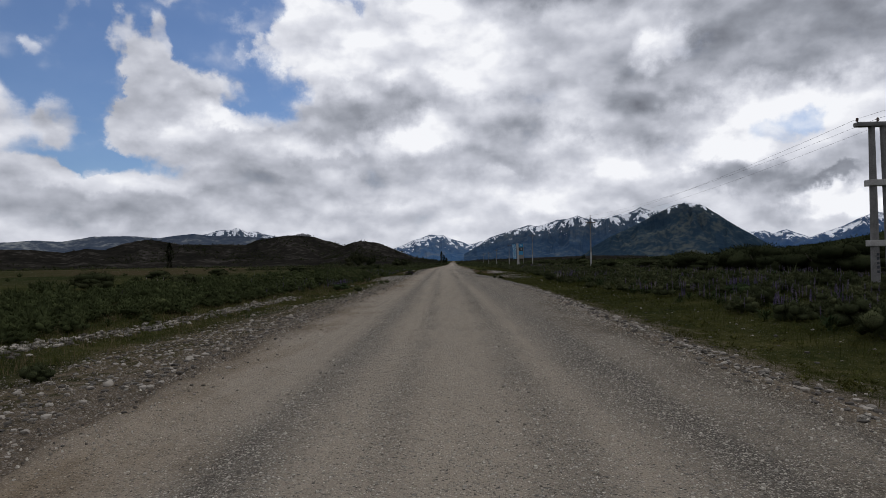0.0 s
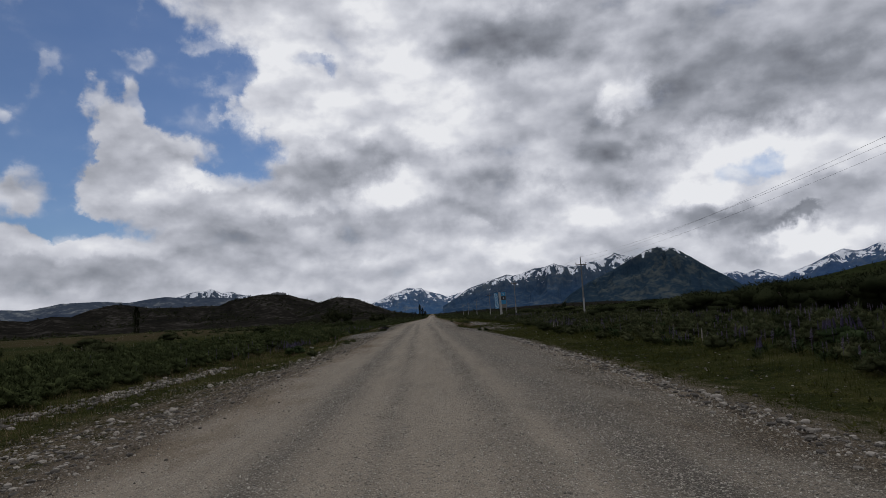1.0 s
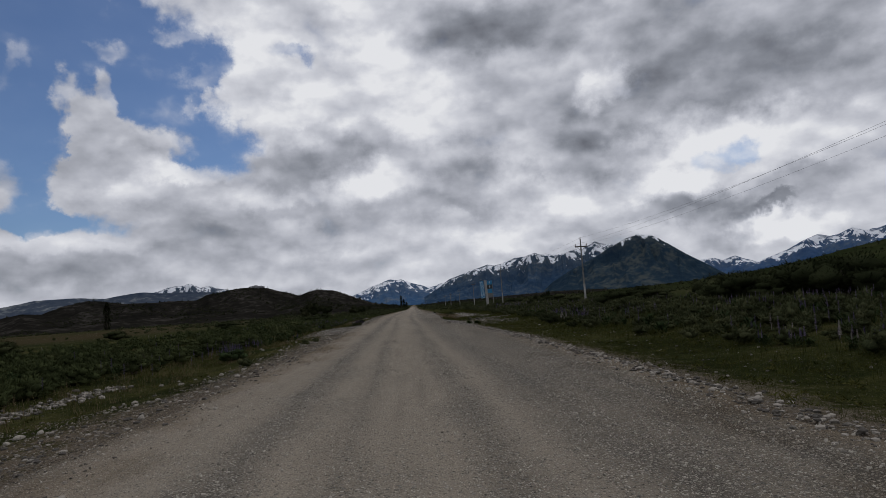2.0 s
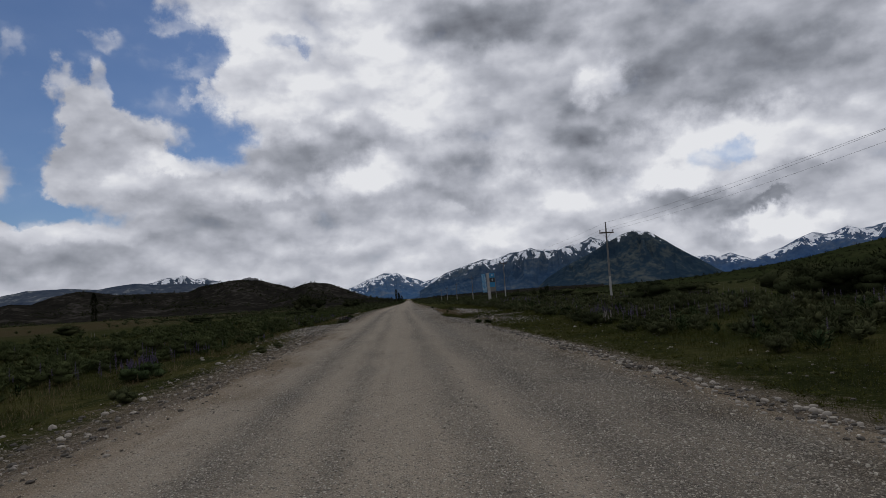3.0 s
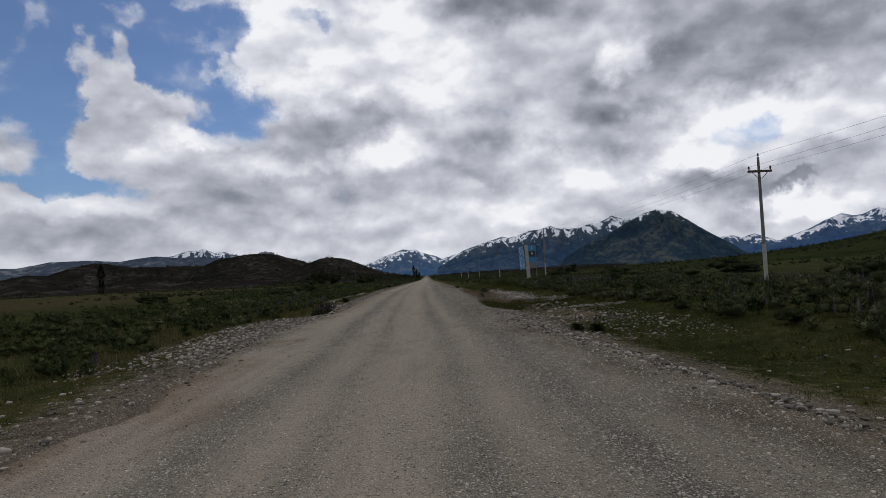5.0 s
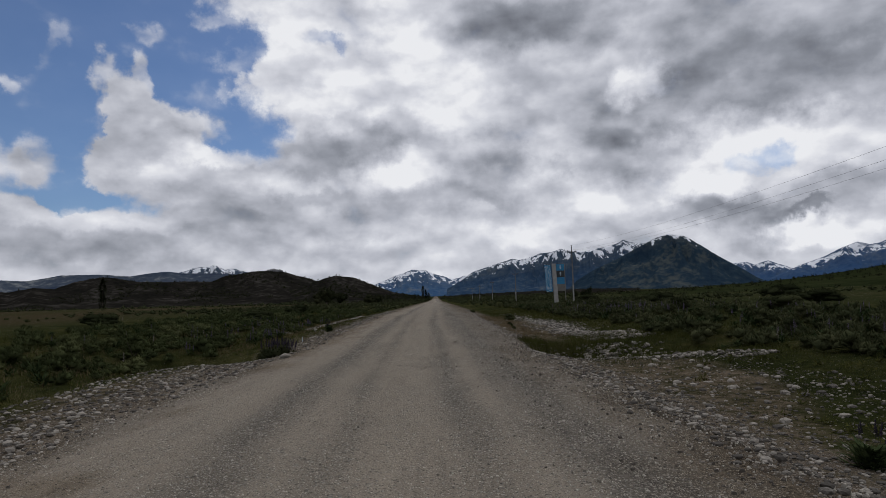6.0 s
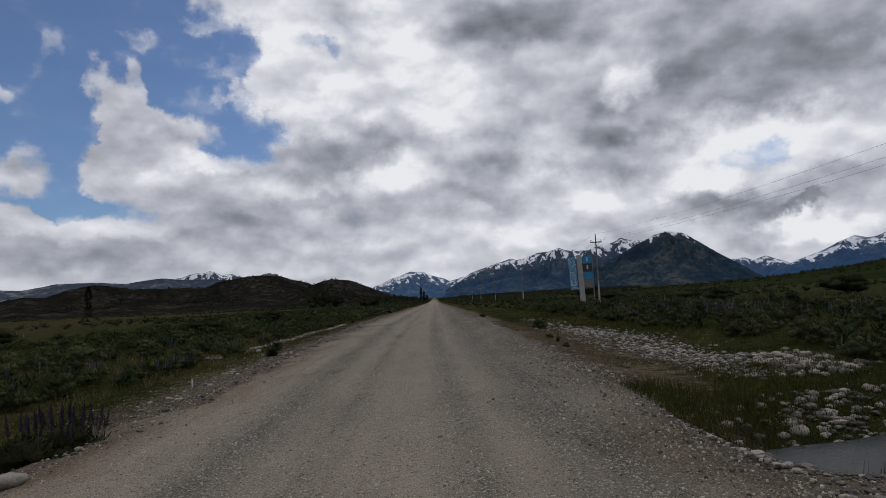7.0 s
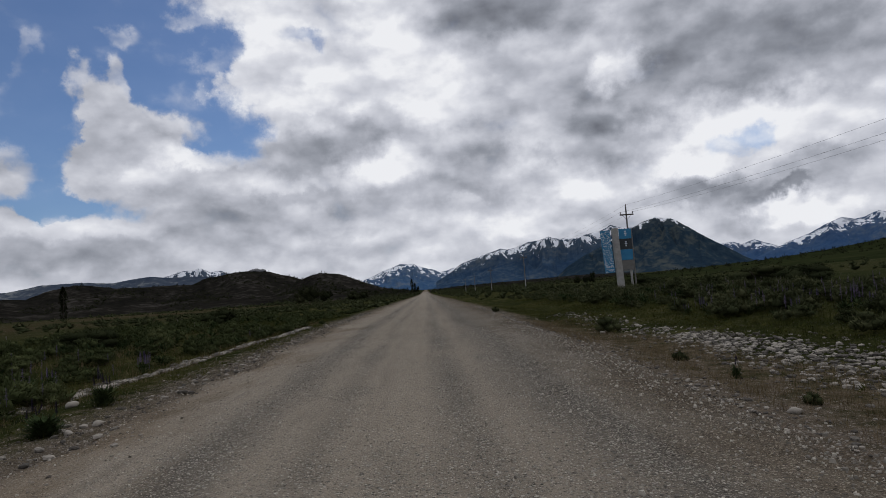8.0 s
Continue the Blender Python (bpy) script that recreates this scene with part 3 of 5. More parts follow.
def tube(bm, p0, p1, r0, r1, sides=8):
    """A tapered round bar between two points."""
    p0, p1 = Vector(p0), Vector(p1)
    q = (p1 - p0).to_track_quat("Z", "Y").to_matrix().to_4x4()
    g = bmesh.ops.create_cone(bm, cap_ends=True, segments=sides, radius1=r0, radius2=r1, depth=(p1 - p0).length)["verts"]
    bmesh.ops.transform(bm, matrix=Matrix.Translation((p0 + p1) / 2) @ q, verts=g)
    return bm


# ================= ground and road =================
def left_edge(y):
    return np.interp(y, [0, 40, 54, 62, 72, 77, 84, 110], [-4.7, -4.75, -4.9, -5.8, -6.0, -5.3, -5.6, -5.9])


def right_edge(y):
    return np.interp(y, [0, 30, 43, 52, 62, 70, 76, 82, 110], [4.0, 4.2, 4.05, 3.6, 2.75, 2.4, 2.15, 2.35, 2.5])


def far_dip(y):
    return 0.006 * np.clip(np.asarray(y, float) - 120, 0, 420)


def ground_z(x, y):
    """The height of the meadow, the verges, the ditches and the brook's bed."""
    x, y = np.broadcast_arrays(np.asarray(x, float), np.asarray(y, float))
    s, l = x - right_edge(y), left_edge(y) - x
    right = np.interp(s, [0, 0.5, 1.6, 2.8, 4.5, 8, 12, 20, 30, 70, 150, 300, 900, 4000], [0, -0.06, -0.20, -0.18, -0.08, 0.15, 0.28, 0.15, 0.05, 0.15, 1.1, 4.5, 7.0, 7.0])
    left = np.interp(l, [0, 0.7, 2.0, 3.6, 5.0, 9, 40, 200, 800, 4000], [0, -0.04, -0.10, -0.30, -0.25, -0.05, 0.1, 0.7, 2.0, 2.0])
    side = np.maximum(s, l)
    z = np.where(s > 0, right, left)
    out = np.clip(side / 3.0, 0, 1)
    z = z + out * (0.30 * (fbm(x / 7, y / 7, 4, 3) - 0.5) + 0.08 * (fbm(x / 1.1, y / 1.1, 3, 9) - 0.5))
    z = z + np.clip(side / 60, 0, 1) * 1.6 * (fbm(x / 60, y / 60, 3, 5) - 0.5)
    bed = np.exp(-((y - 76.5 - 0.12 * np.maximum(s, l)) / 1.5) ** 2) * np.clip((side - 0.15) / 0.8, 0, 1) * np.clip(1 - (side - 6) / 14, 0, 1)
    z = z - 0.72 * bed - far_dip(y)
    return np.where(side <= 0, -0.06 - far_dip(y), z)


ys = np.concatenate([np.arange(-240, -10, 10.0), np.arange(-10, 120, 0.5), 120 + np.cumsum(0.55 * 1.06 ** np.arange(140))])
ys = ys[ys < 4700]
ys = np.append(ys, 4700)
half = np.concatenate([np.arange(0, 14, 0.35), 14 + np.cumsum(0.4 * 1.09 ** np.arange(96))])
half = np.append(half[half < 4600], 4600)
xs = np.concatenate([-half[:0:-1], half])
X, Y = np.meshgrid(xs, ys)
me = grid_mesh("ground", X, Y, ground_z(X, Y), M_GROUND)
beside = np.clip(np.maximum(X - right_edge(Y), left_edge(Y) - X), -1, 50)
me.attributes.new("beside_road", "FLOAT", "POINT").data.foreach_set("value", beside.astype(np.float32).ravel())
ground = new("ground", me)
tagged(ground, "dark green meadow with stony grass verges beside the gravel road", "ground", kind="structure")


def road_z(x, y):
    u = (x + 0.4) / 4.6
    ruts = 0.022 * np.sin(x * 2.6 + 0.6 * np.sin(y / 31.0)) * (fbm(x / 2, y / 40, 2, 31) + 0.3)
    return 0.03 + 0.05 * (1 - u ** 2) + ruts + 0.03 * (fbm(x / 1.2, y / 3.0, 4, 21) - 0.5) - 0.01 - far_dip(y)


ry = np.concatenate([np.arange(-230, -5, 6.0), np.arange(-5, 130, 0.25), 130 + np.cumsum(0.3 * 1.05 ** np.arange(108))])
ry = ry[ry < 900]
u = np.linspace(0, 1, 56)
wob = 1.5 * (fbm(ry / 1.6, ry * 0 + 2.0, 3, 41) - 0.5)
wob2 = 1.0 * (fbm(ry / 1.6, ry * 0 + 7.0, 3, 43) - 0.5)
LX, RX = left_edge(ry) + wob - 0.15, right_edge(ry) + wob2 + 0.15
X = LX[:, None] + (RX - LX)[:, None] * u[None, :]
Y = np.repeat(ry[:, None], 56, 1)
Z = road_z(X, Y)
rim = np.minimum(u, 1 - u)[None, :] * (RX - LX)[:, None]
Z = Z - 0.22 * np.clip(1 - rim / 0.35, 0, 1) ** 2 * np.ones_like(X)
me = grid_mesh("road", X, Y, Z, M_ROAD)
me.attributes.new("from_edge", "FLOAT", "POINT").data.foreach_set("value", rim.astype(np.float32).ravel())
road = new("road", me)
tagged(road, "straight grey gravel road with dusty wheel tracks and loose stones", "road", kind="structure")

# water standing where the brook meets the road bank
bm = bmesh.new()
for k in range(28):
    a = k / 28 * math.tau
    r = 1.0 + 0.12 * math.sin(3 * a) + 0.08 * math.sin(5 * a + 1)
    bm.verts.new((2.2 * r * math.cos(a), 1.15 * r * math.sin(a), 0))
bm.faces.new(bm.verts)
me = bpy.data.meshes.new("water")
bm.to_mesh(me)
bm.free()
me.materials.append(M_WATER)
pool = new("water", me)
pool.matrix_basis = pose(5.7, 76.5, -0.60, 0, 0, 8)
tagged(pool, "small dark pool of still water in the stony ditch", "water", kind="structure")


# ================= hills and mountains =================
def slope_mat(name, forest, forest2, rock, snow_from=None, snow_to=None, near=1.0):
    """Wooded slopes with bare rock where it is steep and, above a height, broken snow."""
    m, nt, b = material(name, 1.0, 0.0)
    geo = nt.nodes.new("ShaderNodeNewGeometry")
    p = geo.outputs["Position"]
    sp = nt.nodes.new("ShaderNodeSeparateXYZ")
    nt.links.new(p, sp.inputs[0])
    big, small = ntex(nt, 0.006 * near, 5.0, 0.6), ntex(nt, 0.035 * near, 5.0, 0.6)
    col = nramp(nt, nmath(nt, "ADD", nmath(nt, "MULTIPLY", big, 0.5), nmath(nt, "MULTIPLY", small, 0.5)), [(0.38, forest), (0.52, forest2), (0.64, rock)])
    if snow_from is not None:
        share = nt.nodes.new("ShaderNodeAttribute")
        share.attribute_name = "crest_share"
        band = nmath(nt, "DIVIDE", nmath(nt, "SUBTRACT", share.outputs["Fac"], snow_from), snow_to - snow_from)
        tree = nmath(nt, "MULTIPLY_ADD", band, 0.5, 0.75, True)
        col = nmix(nt, nmath(nt, "MULTIPLY", tree, nmath(nt, "MULTIPLY_ADD", small, 2.0, -0.5, True), 0.0, True), col, rock)
        streak = ntex(nt, 0.03, 6.0, 0.62, p, (1.0, 0.6, 0.4))
        nz = nt.nodes.new("ShaderNodeSeparateXYZ")
        nt.links.new(geo.outputs["True Normal"], nz.inputs[0])
        flat = nmath(nt, "MULTIPLY_ADD", nz.outputs[2], 0.9, -0.7)
        snow = nmath(nt, "ADD", nmath(nt, "ADD", band, flat), nmath(nt, "MULTIPLY_ADD", streak, 8.0, -4.05))
        snow = nmath(nt, "MULTIPLY_ADD", snow, 5.0, -1.6, True)
        # wind keeps the rock of the crest bare in places
        crown = nt.nodes.new("ShaderNodeAttribute")
        crown.attribute_name = "crest_body"
        snow = nmath(nt, "MULTIPLY", snow, nmath(nt, "MULTIPLY_ADD", nmath(nt, "ADD", crown.outputs["Fac"], nmath(nt, "MULTIPLY_ADD", ntex(nt, 0.014, 5.0, 0.6), 0.55, -0.275)), -14.0, 14.2, True))
        col = nmix(nt, snow, col, (0.84, 0.86, 0.90))
    nt.links.new(col, b.inputs["Base Color"])
    nbump(nt, b, small, 0.5, 6.0 / near)
    return m


def range_mesh(name, az0, az1, crest, near, far, mat, seed, rough=0.18, n=(420, 60), base=-20.0, label="", category="mountain", craggy=True, jag=0.035, teeth=0.11, spurs=0.45, snow_ref=0.6):
    """A range of hills between two bearings: crest(az) is its skyline's elevation in degrees, seen from the road at y = 40."""
    deg = np.linspace(az0, az1, n[0])[None, :]
    az = np.radians(deg)
    t = np.linspace(0, 1, n[1])[:, None]
    r0 = near + (far - near) * 0.62
    el = np.radians(crest(deg))
    peaks = r0 * np.radians(teeth) * (0.65 * fbm(deg * 0.8, deg * 0 + seed, 3, seed + 7, True) + 0.35 * fbm(deg * 2.0, deg * 0 + seed, 2, seed + 9, True) - 0.62)
    top = r0 * np.tan(el)
    r = near + (far - near) * t + 0 * az
    X, Y = r * np.sin(az), 40 + r * np.cos(az)
    k = np.clip(t / 0.62, 0, 1)
    rise = np.where(t <= 0.62, k ** 1.15, np.clip(1 - (t - 0.62) / 0.38, 0, 1) ** 0.8)
    L = (far - near)
    bend = 1.6 * (fbm(deg * 0.35, t * 2.0, 3, seed + 3) - 0.5)
    spur = fbm(deg * spurs + bend, t * 1.3 + 0 * deg, 5, seed, craggy)
    rid = 0.65 * spur + 0.35 * fbm(X / (L * 0.2), Y / (L * 0.2), 5, seed + 5, craggy)
    body = rise * (1 + rough * 2.6 * (rid - 0.6) * np.clip((1 - rise) * 5, 0.0, 1) * np.clip(rise * 4, 0, 1))
    # no spur hides the crest behind it
    body = np.minimum(body, np.where(t < 0.61, 0.985 * r / r0, 1.0))
    fine = fbm(X / (L * 0.05), Y / (L * 0.05), 4, seed + 20, craggy) - 0.5
    Z = base + (top - base) * body * (1 + jag * fine) + peaks * rise ** 5
    me = grid_mesh(name, X, Y, Z, mat, smooth=True)
    me.attributes.new("crest_share", "FLOAT", "POINT").data.foreach_set("value", (body * np.clip(0.35 + 0.65 * top / (snow_ref * top.max()), 0, 1)).astype(np.float32).ravel())
    me.attributes.new("crest_body", "FLOAT", "POINT").data.foreach_set("value", (body + 0 * X).astype(np.float32).ravel())
    ob = new(name, me)
    tagged(ob, label, category, kind="structure")
    return np.stack([X.ravel(), Y.ravel(), Z.ravel()], 1)


def skyline(*pairs):
    """A crest line through (bearing, elevation) summits and saddles."""
    ax = [p[0] for p in pairs]
    ev = [p[1] for p in pairs]
    return lambda a: np.interp(a, ax, ev)


# aerial haze is painted into the mountain colours as a blue tint
M_MT_MID = slope_mat("hazed_forest_and_snow_mid", (0.022, 0.047, 0.092), (0.037, 0.067, 0.112), (0.095, 0.118, 0.138), 0.77, 0.95)
M_MT_LEFT = slope_mat("hazed_forest_and_snow_low", (0.036, 0.084, 0.175), (0.052, 0.108, 0.20), (0.13, 0.16, 0.20), 0.72, 1.0)
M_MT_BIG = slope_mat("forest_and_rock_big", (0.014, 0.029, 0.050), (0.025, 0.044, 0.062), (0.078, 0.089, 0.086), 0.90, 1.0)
M_MT_FAR = slope_mat("hazed_far_forest", (0.034, 0.074, 0.160), (0.048, 0.094, 0.18), (0.10, 0.135, 0.19), 0.78, 0.98)
M_MT_PALE = slope_mat("hazed_far_snow_rock", (0.045, 0.072, 0.115), (0.06, 0.09, 0.135), (0.08, 0.10, 0.13), 0.70, 1.0)
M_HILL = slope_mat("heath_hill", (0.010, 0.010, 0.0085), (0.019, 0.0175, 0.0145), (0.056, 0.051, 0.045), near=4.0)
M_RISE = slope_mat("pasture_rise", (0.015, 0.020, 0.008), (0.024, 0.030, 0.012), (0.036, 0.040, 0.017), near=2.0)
# the far hills' blue is haze put into the base colour too
M_HILL_FAR = slope_mat("hazed_far_hill", (0.038, 0.053, 0.082), (0.068, 0.084, 0.110), (0.23, 0.245, 0.245))

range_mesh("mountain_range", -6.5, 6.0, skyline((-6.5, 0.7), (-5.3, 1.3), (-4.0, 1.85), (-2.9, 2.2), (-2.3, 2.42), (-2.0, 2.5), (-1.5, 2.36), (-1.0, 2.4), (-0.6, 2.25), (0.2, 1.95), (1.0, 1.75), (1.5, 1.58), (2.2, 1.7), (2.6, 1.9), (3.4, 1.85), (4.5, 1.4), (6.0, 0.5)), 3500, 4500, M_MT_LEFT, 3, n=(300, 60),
           label="haze-blue mountain range with a snowy crest beyond the road's end", rough=0.6, teeth=0.12, jag=0.01)
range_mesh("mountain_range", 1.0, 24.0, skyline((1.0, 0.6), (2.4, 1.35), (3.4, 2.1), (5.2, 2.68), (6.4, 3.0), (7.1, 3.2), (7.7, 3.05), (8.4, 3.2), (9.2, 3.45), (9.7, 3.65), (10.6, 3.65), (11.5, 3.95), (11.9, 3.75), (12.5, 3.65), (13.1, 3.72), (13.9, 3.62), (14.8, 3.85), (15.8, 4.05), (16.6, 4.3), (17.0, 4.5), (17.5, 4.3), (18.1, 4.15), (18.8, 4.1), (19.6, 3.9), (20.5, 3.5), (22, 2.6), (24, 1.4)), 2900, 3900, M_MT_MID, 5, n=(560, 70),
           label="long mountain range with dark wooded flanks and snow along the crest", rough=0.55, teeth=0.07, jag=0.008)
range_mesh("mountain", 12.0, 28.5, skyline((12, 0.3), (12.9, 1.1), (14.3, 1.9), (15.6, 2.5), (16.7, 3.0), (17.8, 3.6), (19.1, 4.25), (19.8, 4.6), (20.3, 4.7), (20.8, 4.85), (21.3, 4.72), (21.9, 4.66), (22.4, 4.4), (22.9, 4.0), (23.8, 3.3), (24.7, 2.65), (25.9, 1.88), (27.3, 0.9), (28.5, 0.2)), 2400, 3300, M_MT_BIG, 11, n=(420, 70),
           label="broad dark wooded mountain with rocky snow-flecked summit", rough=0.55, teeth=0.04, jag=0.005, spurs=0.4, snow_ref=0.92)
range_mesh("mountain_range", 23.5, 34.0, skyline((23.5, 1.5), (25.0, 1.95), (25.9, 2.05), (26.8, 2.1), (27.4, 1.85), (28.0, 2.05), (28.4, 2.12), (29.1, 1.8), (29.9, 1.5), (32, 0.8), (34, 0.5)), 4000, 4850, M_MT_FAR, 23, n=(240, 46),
           label="far snowy mountain range with haze-blue slopes", rough=0.5, teeth=0.08, jag=0.008)
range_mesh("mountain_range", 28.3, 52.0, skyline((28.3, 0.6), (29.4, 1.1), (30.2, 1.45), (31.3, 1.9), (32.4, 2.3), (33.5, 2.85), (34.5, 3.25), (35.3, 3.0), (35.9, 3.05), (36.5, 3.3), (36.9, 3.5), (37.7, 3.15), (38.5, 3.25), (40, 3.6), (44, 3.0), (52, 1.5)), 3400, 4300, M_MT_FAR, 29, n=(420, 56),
           label="snow-topped haze-blue mountain range behind the wooded rise", rough=0.5, teeth=0.08, jag=0.008)
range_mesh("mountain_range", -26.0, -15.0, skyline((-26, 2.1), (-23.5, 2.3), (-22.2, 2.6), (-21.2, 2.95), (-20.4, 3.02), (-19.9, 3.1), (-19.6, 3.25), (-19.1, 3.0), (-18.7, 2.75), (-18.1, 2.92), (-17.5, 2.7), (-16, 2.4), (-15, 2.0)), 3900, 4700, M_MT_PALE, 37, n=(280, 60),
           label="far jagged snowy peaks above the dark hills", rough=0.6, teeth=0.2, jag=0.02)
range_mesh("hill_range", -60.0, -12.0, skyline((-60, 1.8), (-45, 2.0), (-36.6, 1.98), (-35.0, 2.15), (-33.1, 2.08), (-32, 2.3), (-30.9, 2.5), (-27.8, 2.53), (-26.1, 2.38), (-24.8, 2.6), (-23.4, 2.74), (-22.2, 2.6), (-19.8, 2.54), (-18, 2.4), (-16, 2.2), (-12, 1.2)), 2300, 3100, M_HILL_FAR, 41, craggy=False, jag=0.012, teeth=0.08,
           label="long haze-blue far hills with pale clearings", category="hill")
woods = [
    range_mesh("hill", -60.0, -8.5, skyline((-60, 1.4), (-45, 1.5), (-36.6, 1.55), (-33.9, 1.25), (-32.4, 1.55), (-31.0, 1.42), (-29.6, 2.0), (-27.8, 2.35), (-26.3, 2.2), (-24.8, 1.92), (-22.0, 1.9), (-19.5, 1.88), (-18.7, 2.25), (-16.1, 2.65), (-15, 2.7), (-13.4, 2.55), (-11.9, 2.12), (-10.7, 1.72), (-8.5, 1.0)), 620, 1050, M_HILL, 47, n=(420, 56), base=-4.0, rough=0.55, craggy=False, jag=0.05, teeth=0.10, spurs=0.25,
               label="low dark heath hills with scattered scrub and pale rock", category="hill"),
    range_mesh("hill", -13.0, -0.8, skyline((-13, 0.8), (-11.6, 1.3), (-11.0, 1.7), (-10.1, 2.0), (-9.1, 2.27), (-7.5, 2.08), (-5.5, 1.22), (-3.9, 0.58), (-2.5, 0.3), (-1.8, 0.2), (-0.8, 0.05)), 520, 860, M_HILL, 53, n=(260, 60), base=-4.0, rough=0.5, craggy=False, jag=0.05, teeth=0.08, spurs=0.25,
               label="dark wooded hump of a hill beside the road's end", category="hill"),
    range_mesh("hill", 16.0, 75.0, skyline((16, 0.0), (22, 0.3), (26.8, 0.55), (30, 0.85), (34, 1.35), (37, 1.95), (42, 2.9), (55, 3.2), (75, 2.0)), 300, 620, M_RISE, 59, n=(340, 40), base=-1.0, rough=0.3, craggy=False, jag=0.05, teeth=0.1, spurs=0.3,
               label="long green pasture rise with dark woods along its top", category="hill"),
    range_mesh("hill", 0.3, 18.0, skyline((0.3, 0.0), (3, 0.12), (8, 0.25), (14, 0.35), (18, 0.25)), 700, 1200, M_HILL, 61, n=(260, 40), base=-3.0, rough=0.25, craggy=False, jag=0.08, teeth=0.06,
               label="low dark wooded rise beyond the roadside meadow", category="hill")]


# ================= plants =================
def leaf_cloud(r, n, lobes, size, flat=0.8, core=0):
    """A bushy mound, unit width and height: many small uneven lobes under long pointed leaves that stand up and out (core: how finely the lobes are rounded)."""
    V, F = [], []
    cs = []
    for _ in range(lobes):
        a, q = r.uniform(0, math.tau), 0.38 * math.sqrt(r.uniform(0, 1))
        cs.append((q * math.cos(a), q * math.sin(a), r.uniform(0.18, 0.42) + 0.36 * (1 - q / 0.38) * r.uniform(0.4, 1), r.uniform(0.12, 0.22)))
    cs[0] = (0, 0, 0.26, 0.27)
    if core:
        for cx, cy, cz, cr in cs:
            bm = bmesh.new()
            bmesh.ops.create_icosphere(bm, subdivisions=core, radius=cr * 0.74)
            o = Vector(r.uniform(-9, 9, 3))
            k = len(V)
            bm.verts.ensure_lookup_table()
            for v in bm.verts:
                q = v.co * (1 + 0.9 * noise.noise(v.co * 11 + o))
                V.append(np.array([cx + q.x, cy + q.y, max(cz + q.z * flat, 0.0)]))
            F += [tuple(k + v.index for v in f.verts) for f in bm.faces]
            bm.free()
    w = np.array([c[3] ** 2 for c in cs])
    for i in range(n):
        cx, cy, cz, cr = cs[r.choice(lobes, p=w / w.sum())]
        d = r.normal(size=3)
        d /= np.linalg.norm(d)
        q = np.array([cx, cy, cz]) + d * cr * (0.55 + 0.5 * r.uniform(0, 1)) * np.array([1, 1, flat])
        q[2] = max(q[2], 0.02)
        a = r.normal(size=3)
        a = a - d * (a @ d)
        a /= np.linalg.norm(a)
        c = np.cross(d, a)
        s, tip = size * r.uniform(0.6, 1.5), a * 0.45 + d * 0.6 + np.array([0, 0, 0.55])
        k = len(V)
        V += [q - c * s * 0.34, q + c * s * 0.34, q + tip * s * 2.3]
        F.append((k, k + 1, k + 2))
    return np.array(V), np.array(F)


def palm_leaf_tuft(r, n, size):
    """A lupin's low mound of long leaves that fan out and droop."""
    V, F = [], []
    for i in range(n):
        a, e = r.uniform(0, math.tau), r.uniform(0.25, 1.2)
        o = np.array([math.cos(a), math.sin(a), 0.0])
        base = o * r.uniform(0.0, 0.28) + np.array([0, 0, r.uniform(0.05, 0.55)])
        tip = base + (o * math.cos(e) + np.array([0, 0, math.sin(e)])) * size * r.uniform(0.7, 1.3)
        side = np.array([-o[1], o[0], 0.0]) * size * 0.16
        k = len(V)
        V += [base - side, base + side, tip]
        F.append((k, k + 1, k + 2))
    return np.array(V), np.array(F)


def spike(r, n=46):
    """A lupin's flower spike: whorls of little petals round an upright stem, unit height."""
    V, F = [], []
    for i in range(n):
        t = i / n
        z = 0.35 + 0.65 * t
        a = i * 2.4
        w = 0.085 * (1 - t) ** 0.6 + 0.012
        o = np.array([math.cos(a), math.sin(a), 0])
        s = np.array([-o[1], o[0], 0]) * 0.03
        c = np.array([0, 0, z])
        k = len(V)
        V += [c - s * 0.5, c + o * w + s, c + o * w * 0.9 + np.array([0, 0, 0.035]), c + o * 0.2 * w - s * 0.5 + np.array([0, 0, 0.03])]
        F.append((k, k + 1, k + 2, k + 3))
    for a in (0, 1.57):
        o = np.array([math.cos(a), math.sin(a), 0]) * 0.008
        k = len(V)
        V += [-o, o, o + np.array([0, 0, 0.9]), -o + np.array([0, 0, 0.9])]
        F.append((k, k + 1, k + 2, k + 3))
    return np.array(V), np.array(F)


def blade_tuft(r, n, lean=0.5):
    V, F = [], []
    for i in range(n):
        a = r.uniform(0, math.tau)
        o = np.array([math.cos(a), math.sin(a), 0])
        b = np.array([r.normal(0, 0.5), r.normal(0, 0.5), 0])
        h = r.uniform(0.5, 1.0)
        w = np.array([-o[1], o[0], 0]) * 0.014
        k = len(V)
        V += [b - w, b + w, b + o * lean * h * 0.8 + np.array([0, 0, h])]
        F.append((k, k + 1, k + 2))
    return np.array(V), np.array(F)


SHRUB_HI = [leaf_cloud(rng, 2100, 10, 0.029, 0.95, 1) for _ in range(5)]
SHRUB_MID = [leaf_cloud(rng, 240, 5, 0.060, 0.95, 1) for _ in range(5)]
SHRUB_FAR = [leaf_cloud(rng, 56, 3, 0.13, 0.95, 1) for _ in range(5)]
SHRUB_TINY = [leaf_cloud(rng, 20, 3, 0.17) for _ in range(5)]
SHRUB_LOW = [leaf_cloud(rng, 22, 2, 0.12, 0.8, 1) for _ in range(5)]
LUP_LEAF = [palm_leaf_tuft(rng, 150, 0.20) for _ in range(4)]
LUP_LOW = [palm_leaf_tuft(rng, 60, 0.26) for _ in range(4)]
SPIKES = [spike(rng) for _ in range(2)]
